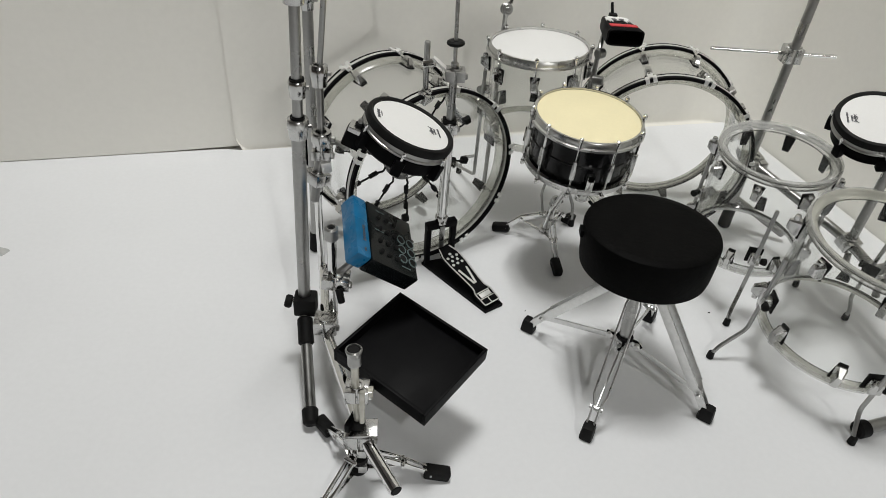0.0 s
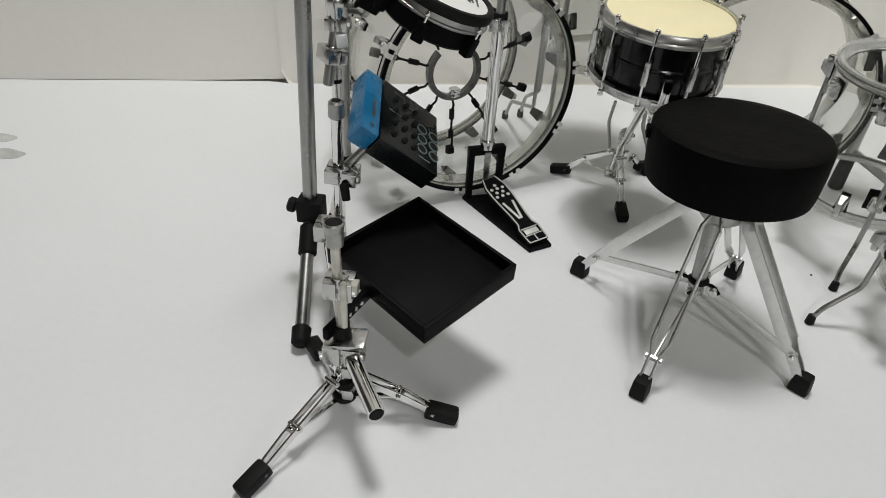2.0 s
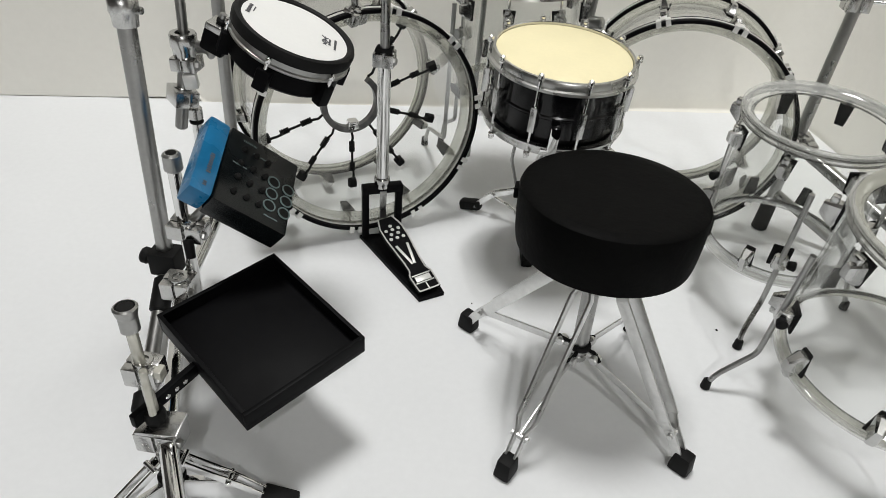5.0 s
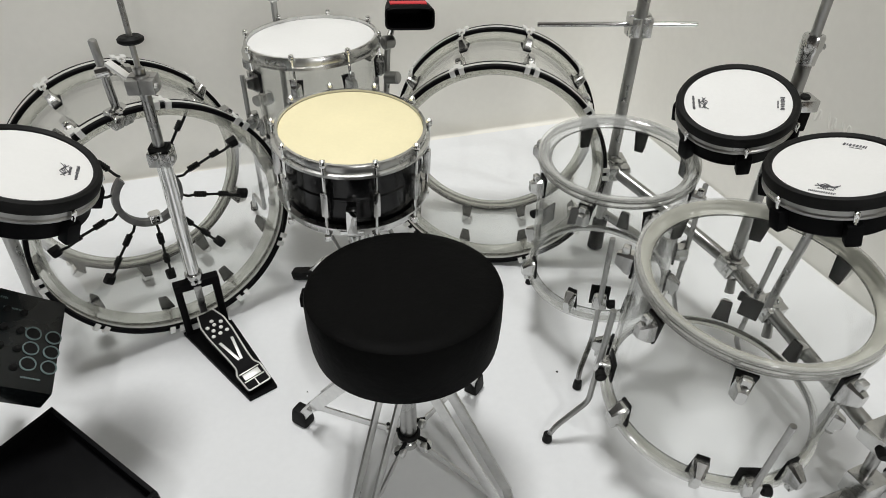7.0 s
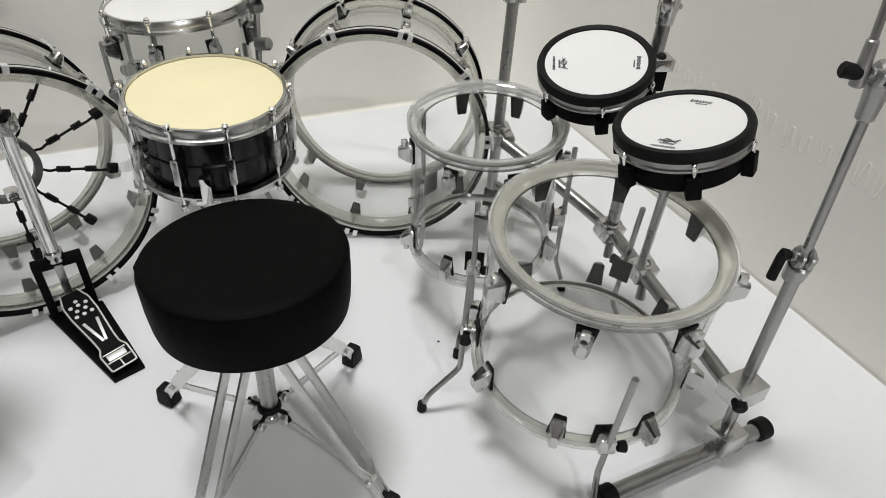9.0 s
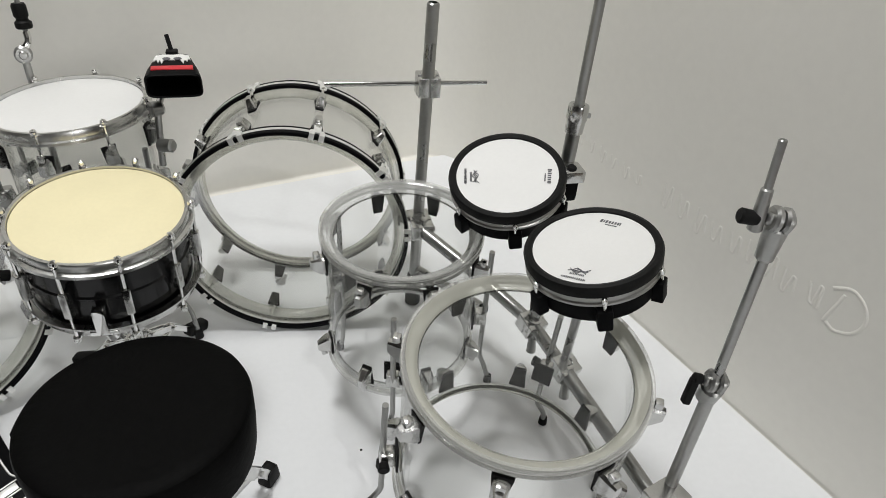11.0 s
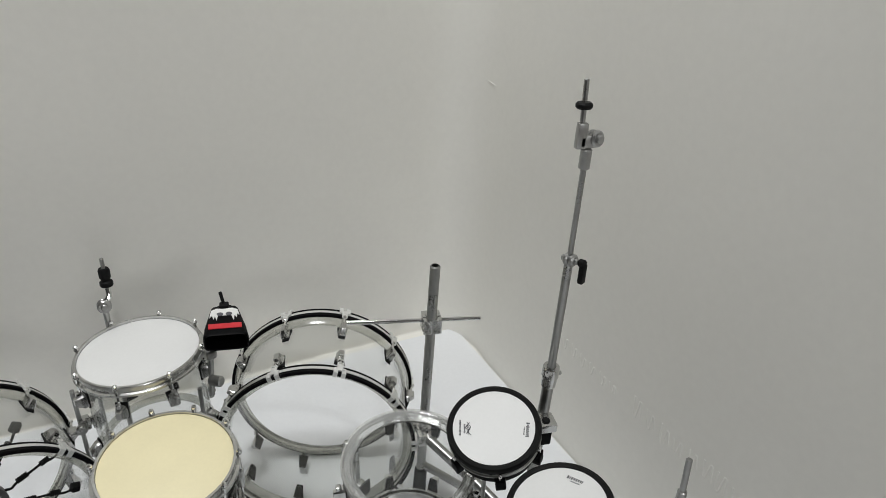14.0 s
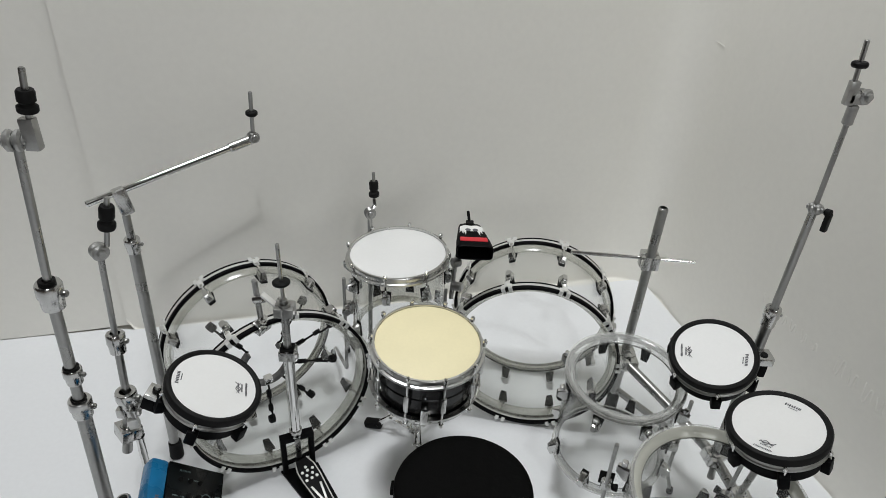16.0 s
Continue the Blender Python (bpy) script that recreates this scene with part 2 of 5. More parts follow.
def box(bm, size, at=None, bevel=0.003, taper=(1.0, 1.0)):
    """A block with softened edges about its centre; taper: how much narrower its top is."""
    at = at or Matrix.Identity(4)
    sx, sy, sz = (v / 2 for v in size)
    tmp = bmesh.new()
    vs = [tmp.verts.new((x * sx * (taper[0] if z > 0 else 1), y * sy * (taper[1] if z > 0 else 1), z * sz)) for z in (-1, 1) for y in (-1, 1) for x in (-1, 1)]
    for f in ((0, 2, 3, 1), (4, 5, 7, 6), (0, 1, 5, 4), (2, 6, 7, 3), (0, 4, 6, 2), (1, 3, 7, 5)):
        tmp.faces.new([vs[i] for i in f])
    if bevel:
        bmesh.ops.bevel(tmp, geom=tmp.edges, offset=min(bevel, 0.3 * min(size)), segments=2, affect="EDGES", profile=0.6)
    lut = {v: bm.verts.new(at @ v.co) for v in tmp.verts}
    for f in tmp.faces:
        bm.faces.new([lut[v] for v in f.verts])
    tmp.free()
    return bm


def slab(bm, outline, depth, at=None):
    """A flat plate of the outline (x, y), its top at z 0."""
    at = at or Matrix.Identity(4)
    top = [bm.verts.new(at @ Vector((x, y, 0))) for x, y in outline]
    low = [bm.verts.new(at @ Vector((x, y, -depth))) for x, y in outline]
    n = len(top)
    bm.faces.new(top)
    bm.faces.new(low[::-1])
    for i in range(n):
        bm.faces.new((top[i], low[i], low[(i + 1) % n], top[(i + 1) % n]))
    return bm


def B():
    return bmesh.new()


def axes(origin, x, y):
    """A pose from an origin and two edges that are nearly square to one another."""
    x = Vector(x).normalized()
    z = x.cross(Vector(y)).normalized()
    m = Matrix((x, z.cross(x), z)).transposed().to_4x4()
    m.translation = Vector(origin)
    return m


def turn_z(deg):
    return Matrix.Rotation(radians(deg), 4, "Z")


def shift(x, y, z):
    return Matrix.Translation((x, y, z))


# ---- the setting ----
BACK_A, BACK_B = Vector((-0.75, 2.485, 0)), Vector((1.558, 3.045, 0))
RIGHT_A, RIGHT_B = Vector((1.558, 3.055, 0)), Vector((2.20, 0.72, 0))
LEFT_A, LEFT_B = Vector((-0.66, 2.530, 0)), Vector((-3.4, 1.845, 0))


def right_edge(y):
    """Where the right edge of the paper runs."""
    d = min(max(0.0, 3.055 - y), 2.6)
    return 1.556 + 0.262 * d + 0.005 * d * d


def paper_sheet():
    """The sheet: a grid with a faint waviness, cut along the foot of the boards."""
    bm = B()
    nx, ny = 60, 50
    grid = []
    for j in range(ny + 1):
        row = []
        for i in range(nx + 1):
            u, v = i / nx, j / ny
            y = -2.2 + v * 5.0
            for _ in range(4):
                x = -3.5 + u * (right_edge(y) + 3.5)
                back = 2.667 + 0.2426 * x if x > -0.76 else 2.501 + 0.25 * (x + 0.775)
                y = -2.2 + v * (back + 2.2)
            row.append(bm.verts.new((x, y, 0)))
        grid.append(row)
    for j in range(ny):
        for i in range(nx):
            bm.faces.new((grid[j][i], grid[j][i + 1], grid[j + 1][i + 1], grid[j + 1][i]))
    geo = bmesh.ops.extrude_face_region(bm, geom=bm.faces[:])
    for v in geo["geom"]:
        if isinstance(v, bmesh.types.BMVert):
            v.co.z -= 0.006
    ob = part("floor", bm, PAPER)
    return tagged(ob, "white paper sheet lying flat under the drum kit", "floor", kind="structure")


def board(name, a, b, height, thick, label):
    """A foam board that stands along a to b, its face towards the kit."""
    d = b - a
    n = Vector((d.y, -d.x, 0)).normalized()
    if n.dot(Vector((0.5, 1.2, 0)) - a) < 0:
        n = -n
    w = d.length
    outline = [(0, 0.012), (0.22, 0.006), (0.45, 0.001), (w, 0.001), (w, height), (0, height)]
    at = Matrix((d.normalized(), Vector((0, 0, 1)), n)).transposed().to_4x4()
    at.translation = a - n * 0.002
    bm = B()
    slab(bm, outline, thick, at)
    ob = part(name, bm, FOAM)
    return tagged(ob, label, "wall", kind="structure")


paper_sheet()


def coved_wall():
    """Back and right boards: one foam shell with a rounded upright corner and a rounded foot, on a foam base."""
    back_d, right_d = (BACK_B - BACK_A).normalized(), (RIGHT_B - RIGHT_A).normalized()
    back_n, right_n = Vector((-back_d.y, back_d.x, 0)), Vector((-right_d.y, right_d.x, 0))
    a = BACK_A + back_n * 0.012
    corner = BACK_B + back_n * 0.054 + right_n * 0.054
    rad = 0.23
    line = [a + (corner - a) * (k / 120) for k in range(4)] + [a + (corner - a) * (k / 20) for k in range(1, 20)]
    line = [p for p in line if (p - corner).length > rad]
    p0 = corner - (corner - a).normalized() * rad
    right = [Vector((right_edge(y) + 0.008, y, 0)) for y in [2.77 - 0.0544 * k for k in range(41)]]
    for k in range(13):
        u = k / 12
        line.append(p0 * (1 - u) ** 2 + corner * 2 * u * (1 - u) + right[0] * u * u)
    line += right[1:]
    bm = B()
    cols = []
    foot = 0.011
    for i, p in enumerate(line):
        d = (line[min(i + 1, len(line) - 1)] - line[max(i - 1, 0)]).normalized()
        n = Vector((d.y, -d.x, 0))
        col = [p + n * foot * (1 - math.sin(t * math.pi / 12)) + Vector((0, 0, -0.012 + foot * (1 - math.cos(t * math.pi / 12)))) for t in range(7)]
        away = min((p - a).length, 0.06)
        lift = 0.06 - math.sqrt(0.06 ** 2 - (0.06 - away) ** 2)
        for v in col:
            v.z += lift
        col += [p + Vector((0, 0, z)) for z in (0.3, 0.8, 1.6, 3.1)]
        col += [p - n * 0.12 + Vector((0, 0, z)) for z in (3.1, -0.012 + lift)]
        cols.append([bm.verts.new(v) for v in col])
    m = len(cols[0])
    for c, e in zip(cols, cols[1:]):
        for k in range(m):
            bm.faces.new((c[k], e[k], e[(k + 1) % m], c[(k + 1) % m]))
    bm.faces.new(cols[0])
    bm.faces.new(cols[-1][::-1])
    ob = part("wall_back", bm, FOAM)
    return tagged(ob, "off-white foam wall bent round the kit with a rounded corner", "wall", kind="structure")


wall_right = coved_wall()
wall_left = board("wall_left", LEFT_A, LEFT_B, 3.1, 0.12, "off-white foam board wall with a thin gap under it")
bm = B()
slab(bm, [(-3.6, -2.3), (2.9, -2.3), (2.35, 0.6), (1.75, 3.16), (-0.75, 2.60), (-3.6, 1.85)], 0.05, shift(0, 0, -0.0115))
tagged(part("foam_base", bm, FOAM), "off-white foam base under the paper", "floor", kind="structure")

# unseen room shell around the set, added for bounced light and dark reflections
for nm, size, pos in (("room_floor", (20, 20, 0.3), (0, -2, -0.212)), ("ceiling", (20, 20, 0.3), (0, -2, 11.0)),
                      ("room_wall_north", (20, 0.3, 11), (0, 8, 5.4)), ("room_wall_south", (20, 0.3, 11), (0, -12, 5.4)),
                      ("room_wall_east", (0.3, 20, 11), (10, -2, 5.4)), ("room_wall_west", (0.3, 20, 11), (-10, -2, 5.4))):
    bm = B()
    box(bm, size, shift(*pos), bevel=0)
    tagged(part(nm, bm, CEILING if nm == "ceiling" else BOARDS if nm == "room_floor" else PLASTER), "plain unseen room surface, added round the set", "wall" if "wall" in nm else nm.split("_")[-1], kind="structure")

# embossed marks on the right board: shallow rounded strokes, too worn to read
def on_board(along, z, depth):
    """A point on the face of the right board, sunk by depth."""
    y = RIGHT_A.y - 0.966 * along
    slope = (right_edge(y - 0.01) - right_edge(y + 0.01)) / 0.02
    out = Vector((-1, -slope, 0)).normalized()
    return Vector((right_edge(y) + 0.008, y, z)) - out * depth


def embossed(points, r, sunk=0.72):
    bm = B()
    path(bm, [on_board(a, z, r * sunk) for a, z in points], r, 12)
    part("embossed_mark", bm, FOAM, wall_right)


rnd = random.Random(5)
for first, last, step, tall in ((0.76, 1.06, 0.050, 0.017), (1.13, 1.60, 0.058, 0.026)):
    a = first
    while a < last:
        h1, h2, lean = tall * rnd.uniform(0.8, 1.3), tall * rnd.uniform(0.7, 1.2), rnd.uniform(0.004, 0.012)
        z = 0.421 + rnd.uniform(-0.006, 0.006)
        embossed([(a, z + h1), (a + lean, z - h1), (a + lean + step * 0.18, z - h1 * 1.15), (a + step * 0.40, z + h2), (a + step * 0.52, z + h2 * 0.9), (a + step * 0.62, z - h2)], 0.0060, 0.76)
        a += step * rnd.uniform(0.85, 1.1)
embossed([(0.060, 1.207), (0.110, 1.199), (0.160, 1.196)], 0.0013)
embossed([(1.640, 0.382), (1.658, 0.466)], 0.0068)
embossed([(1.630, 0.466), (1.668, 0.490), (1.705, 0.470), (1.722, 0.432), (1.706, 0.392), (1.668, 0.374), (1.648, 0.384)], 0.0068)

# ---- hardware shared by the drums ----
def gem(bm, base, top, x0, x1, at=None):
    """A faceted stud: an eight-sided base at x0 narrowing to a smaller top at x1. base, top: half width, low z, high z, corner cut."""
    at = at or Matrix.Identity(4)
    rings = []
    for (w, lo, hi, c), x in ((base, x0), (base, x0 + (x1 - x0) * 0.3), (top, x1)):
        rings.append([bm.verts.new(at @ Vector((x, y, z))) for y, z in ((-w + c, lo), (w - c, lo), (w, lo + c), (w, hi - c), (w - c, hi), (-w + c, hi), (-w, hi - c), (-w, lo + c))])
    for p, q in zip(rings, rings[1:]):
        for k in range(8):
            bm.faces.new((p[k], p[(k + 1) % 8], q[(k + 1) % 8], q[k]))
    bm.faces.new(rings[0][::-1])
    bm.faces.new(rings[-1])
    return bm


def lug_meshes(scale=1.0):
    """A faceted wedge lug with its black gasket; x points out from the shell, z up."""
    s = scale
    bm = B()
    gem(bm, (0.0125 * s, -0.025 * s, 0.020 * s, 0.005 * s), (0.0065 * s, -0.010 * s, 0.014 * s, 0.0025 * s), 0.004 * s, 0.034 * s)
    box(bm, (0.014 * s, 0.015 * s, 0.016 * s), shift(0.020 * s, 0, 0.023 * s), 0.004 * s)
    lug = to_mesh("lug", bm, ALU)
    bm = B()
    slab(bm, [(-0.0105 * s, -0.029 * s), (0.0105 * s, -0.029 * s), (0.0165 * s, 0.0235 * s), (-0.0165 * s, 0.0235 * s)], 0.005 * s,
         Matrix(((0, 0, 1, 0.005 * s), (1, 0, 0, 0), (0, 1, 0, 0), (0, 0, 0, 1))))
    gasket = to_mesh("gasket", bm, RUBBER)
    return lug, gasket


LUG, GASKET = lug_meshes()
LUG_BIG, GASKET_BIG = lug_meshes(1.12)


def add_lugs(owner, at, radius, height, count, start, flip=False, big=False):
    lug, gasket = (LUG_BIG, GASKET_BIG) if big else (LUG, GASKET)
    for i in range(count):
        m = at @ turn_z(start + 360 * i / count) @ shift(radius, 0, height)
        if flip:
            m = m @ Matrix.Rotation(math.pi, 4, "X")
        ob = part("lug", lug, ALU, owner, "", m)
        part("gasket", gasket, RUBBER, ob, "black rubber gasket" if i == 0 else "", m)


def rubber_foot(owner, p, d, r=0.011, h=0.026):
    bm = B()
    tube(bm, Vector(p), Vector(p) + Vector(d).normalized() * h, r, r * 0.85)
    return part("rubber_foot", bm, RUBBER, owner, "black rubber foot")


def floor_tom(label, top, bottom, radius, start, legs, lip, big=False):
    top, bottom = Vector(top), Vector(bottom)
    axis = top - bottom
    h = axis.length
    at = frame_z(axis, bottom)
    tom = thing("floor_tom", label, "drum", (bottom.x, bottom.y, 0), "acrylic floor toms")
    w = 0.010
    bm = B()
    lathe(bm, [(radius, 0.012), (radius, h - 0.012), (radius - w * 0.7, h - 0.012), (radius - w * 0.7, 0.012)], at, 72)
    part("shell", bm, CLEAR, tom, "clear acrylic shell")
    for name, z0, s in (("top_hoop", h, 1), ("bottom_hoop", 0, -1)):
        r = radius
        bm = B()
        k = 1.0 if s > 0 else 0.72
        beads = ((0.0005, 0.0), (0.007, 0.0), (0.0095, 0.002), (0.0100, 0.006), (0.009, 0.0100), (0.0045, 0.0110), (0.0045, 0.0165), (0.009, 0.0175), (0.0105, 0.021), (0.0100, 0.026), (0.0065, 0.029), (0.0005, 0.029))
        prof = [(r + u * 0.85, z0 - s * v * k * 0.8) for u, v in beads]
        wide = lip if s > 0 else 0.011
        lathe(bm, prof, at, 72)
        hoop = part(name, bm, RIM, tom, "clear grooved acrylic hoop")
        # grey rings laid in the grooves to paint their refracted darkness
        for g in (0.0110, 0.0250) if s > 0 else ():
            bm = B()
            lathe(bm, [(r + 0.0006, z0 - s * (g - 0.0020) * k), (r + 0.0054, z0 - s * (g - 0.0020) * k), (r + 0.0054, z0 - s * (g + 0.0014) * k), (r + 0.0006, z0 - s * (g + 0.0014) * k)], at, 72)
            part("groove", bm, GROOVE_SHADE, hoop, "grey ring painting the dark groove line" if g < 0.02 else "")
        bm = B()
        lathe(bm, [(r, z0 - s * 0.0005), (r, z0 - s * 0.018), (r - wide * 0.7, z0 - s * 0.024), (r - wide, z0 - s * 0.019), (r - wide * 0.9, z0 - s * 0.014), (r - wide * 0.3, z0 - s * 0.002)], at, 72)
        part("bearing_edge", bm, EDGE if big else EDGE_COOL, hoop, "milky bevelled edge")
        # grey ring painting the dark line along the inner edge
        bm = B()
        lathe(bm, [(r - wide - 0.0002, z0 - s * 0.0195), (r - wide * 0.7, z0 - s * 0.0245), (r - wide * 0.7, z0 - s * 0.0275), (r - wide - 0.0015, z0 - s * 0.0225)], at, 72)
        part("inner_shade_line", bm, GROOVE_SHADE, hoop)
    add_lugs(tom, at, radius, h - 0.060, 8, start, big=big)
    add_lugs(tom, at, radius, 0.052, 8, start, flip=True, big=big)
    for ang, zb, foot, up in legs:
        m = at @ turn_z(ang) @ shift(radius, 0, zb)
        bm = B()
        box(bm, (0.034, 0.034, 0.036), m @ shift(0.020, 0, 0), 0.006, (0.85, 0.85))
        br = part("leg_bracket", bm, ALU, tom, "cast silver leg bracket")
        bm = B()
        box(bm, (0.005, 0.044, 0.056), m @ shift(0.003, 0, 0), 0.002)
        part("gasket", bm, RUBBER, br)
        bm = B()
        tube(bm, m @ Vector((0.03, 0.016, 0)), m @ Vector((0.03, 0.034, 0)), 0.010, 0.012)
        part("knob", bm, RUBBER, br)
        eye = m @ Vector((0.030, 0, 0))
        outw = (m.to_3x3() @ Vector((1, 0, 0))).normalized()
        f = Vector(foot)
        bend1 = eye - axis.normalized() * (eye.z - f.z) * 0.52
        bend2 = Vector((f.x - outw.x * 0.012, f.y - outw.y * 0.012, f.z + (bend1.z - f.z) * 0.42))
        bm = B()
        path(bm, [eye + axis.normalized() * up, eye, bend1, bend2, f + Vector((0, 0, 0.012))], 0.0062)
        leg = part("leg", bm, STEEL, tom, "bent steel leg rod")
        rubber_foot(leg, (f.x, f.y, 0.0), Vector((0, 0, 1)))
    return tom


TOM_A = ((1.1012, 1.7745, 0.5155), (1.110, 1.798, 0.156))
TOM_B = ((1.2453, 1.3589, 0.500), (1.2427, 1.389, 0.141))
floor_tom("small clear acrylic floor tom without head", *TOM_A, 0.1705, 9, ((-105, 0.085, (1.023, 1.550, 0), 0.19), (-15, 0.10, (1.343, 1.764, 0), 0.2), (128, 0.09, (0.975, 1.95, 0), 0.2)), 0.0225)
floor_tom("large clear acrylic floor tom without head", *TOM_B, 0.2122, 18, ((175, 0.09, (0.921, 1.401, 0), 0.16), (-94, 0.05, (1.212, 1.104, 0), 0.2), (50, 0.09, (1.441, 1.603, 0), 0.16)), 0.0225, big=True)


# ---- bass drums ----
def bass_drum(label, front, back, radius, start):
    front, back = Vector(front), Vector(back)
    h = (back - front).length
    drum = thing("bass_drum", label, "drum", (front.x, front.y, 0), "acrylic bass drums")
    # z runs from the back to the front, x to the right, y up
    z = (front - back).normalized()
    x = Vector((0, 0, 1)).cross(z).normalized()
    at = Matrix((x, z.cross(x), z)).transposed().to_4x4()
    at.translation = back
    r = radius - 0.025
    bm = B()
    lathe(bm, [(r, 0.02), (r, h - 0.02), (r - 0.006, h - 0.02), (r - 0.006, 0.02)], at, 96)
    part("shell", bm, CLEAR, drum, "clear acrylic shell")
    for name, z0, s in (("front_hoop", h, 1), ("back_hoop", 0.0, -1)):
        def ring(pr):
            return lathe(B(), [(a, z0 - s * b) for a, b in pr], at, 96)
        hoop = part(name, ring([(radius - 0.010, 0.0), (radius - 0.002, 0.0), (radius, 0.002), (radius, 0.0125), (radius - 0.010, 0.0125)]), BLACK, drum, "black drum hoop")
        part("stripe", ring([(radius - 0.010, 0.0128), (radius + 0.0005, 0.0128), (radius + 0.0005, 0.0245), (radius - 0.010, 0.0245)]), SILVER, hoop, "silver inlay stripe")
        part("hoop_edge", ring([(radius - 0.010, 0.0248), (radius, 0.0248), (radius, 0.034), (radius - 0.002, 0.036), (radius - 0.010, 0.036)]), BLACK, hoop)
        part("bearing_edge", ring([(radius - 0.0105, 0.020), (radius - 0.0105, 0.036), (radius - 0.0225, 0.055), (radius - 0.029, 0.055), (radius - 0.036, 0.030), (radius - 0.028, 0.020)]), MILKY, drum, "milky acrylic bearing edge")
    bm = B()
    box(bm, (0.005, 0.034, 0.012), shift(0.003, 0, 0.010), 0.0015)
    box(bm, (0.0052, 0.018, 0.032), shift(0.003, 0, -0.006), 0.0012)
    claw = to_mesh("claw", bm, NICKEL)
    bm = B()
    slab(bm, [(-0.0115, 0.0252), (-0.0115, 0.0292), (0.0055, 0.0292), (0.0055, 0.0115), (0.0005, 0.0115), (0.0005, 0.0252)], 0.0125,
         Matrix(((1, 0, 0, 0), (0, 0, 1, 0.00625), (0, 1, 0, 0), (0, 0, 0, 1))))
    prong = to_mesh("prong", bm, NICKEL)
    bm = B()
    tube(bm, (0.003, 0, -0.012), (-0.006, 0, -0.046), 0.0045, seg=8)
    tube(bm, (0.003, 0, -0.012), (0.0015, 0, -0.021), 0.0070, seg=6)
    rod = to_mesh("tension_rod", bm, CHROME)
    bm = B()
    gem(bm, (0.0125, -0.022, 0.020, 0.004), (0.008, -0.012, 0.016, 0.003), 0.004, 0.031)
    box(bm, (0.014, 0.016, 0.016), shift(0.018, 0, 0.023), 0.003)
    lug = to_mesh("lug", bm, ALU)
    for z0, s in ((h, 1), (0.0, -1)):
        for i in range(10):
            a = start + 36 * i
            m = at @ turn_z(a) @ shift(0, 0, z0)
            if s < 0:
                m = m @ Matrix.Rotation(math.pi, 4, "X")
            mc = m @ shift(radius, 0, -0.0255)
            grip = part("claw", claw, NICKEL, drum, "silver hoop claw" if i == 0 else "", mc)
            for sy in (-0.012, 0.012):
                part("prong", prong, NICKEL, grip, "", mc @ shift(0, sy, 0))
            part("tension_rod", rod, CHROME, grip, "", mc)
            ml = m @ shift(r, 0, -0.095)
            ob = part("lug", lug, ALU, drum, "", ml)
            part("gasket", GASKET, RUBBER, ob, "black rubber gasket" if i == 0 else "", ml)
    return drum, at, h, r


BD_L, AT_L, H_L, R_L = bass_drum("clear acrylic bass drum with black hoops and a sprung inner ring", (0.070, 1.811, 0.322), (-0.126, 2.124, 0.3095), 0.2984, 8)
BD_R, AT_R, H_R, R_R = bass_drum("clear acrylic bass drum with black hoops, open at both ends", (0.866, 2.046, 0.310), (0.9115, 2.372, 0.305), 0.303, 3)

# the sprung ring inside the first bass drum
mid = AT_L @ shift(0, 0, H_L * 0.5)
bm = B()
lathe(bm, [(0.069, -0.010), (0.085, -0.010), (0.085, 0.010), (0.069, 0.010)], mid, 48, arc=(130, 412))
RING = part("mount_ring", bm, GRAPHITE, BD_L, "grey metal ring open at the top")
bm = B()
box(bm, (0.030, 0.026, 0.022), mid @ shift(0, -0.06, 0.012), 0.003)
box(bm, (0.024, 0.010, 0.030), mid @ shift(0, -0.05, 0.016), 0.002)
part("ring_bracket", bm, CHROME, RING, "chrome bracket")
for a in (18, 54, 126, 162, 198, 234, 270, 306, 342):
    def at_r(rad, off=0.0):
        return mid @ Vector((rad * math.cos(radians(a)), rad * math.sin(radians(a)), off))
    bm = B()
    path(bm, [at_r(0.086), at_r(0.10, 0.012), at_r(0.112, 0.004), at_r(0.19, 0.0), at_r(0.215, 0.012), at_r(R_L - 0.012)], 0.0035, 8)
    for r0, n in ((0.120, 6), (0.186, 5)):
        for k in range(n):
            lathe(bm, [(0.003, -0.0026), (0.0072, -0.0024), (0.0088, 0.0), (0.0072, 0.0024), (0.003, 0.0026)], frame_z(at_r(0.2) - at_r(0.1), at_r(r0 + 0.0052 * k)), 10)
    cord = part("spring_cord", bm, RUBBER, BD_L, "black elastic cord")
    bm = B()
    box(bm, (0.030, 0.026, 0.020), mid @ turn_z(a) @ shift(R_L - 0.022, 0, 0), 0.004, (0.7, 0.8))
    part("cord_anchor", bm, RUBBER, cord)


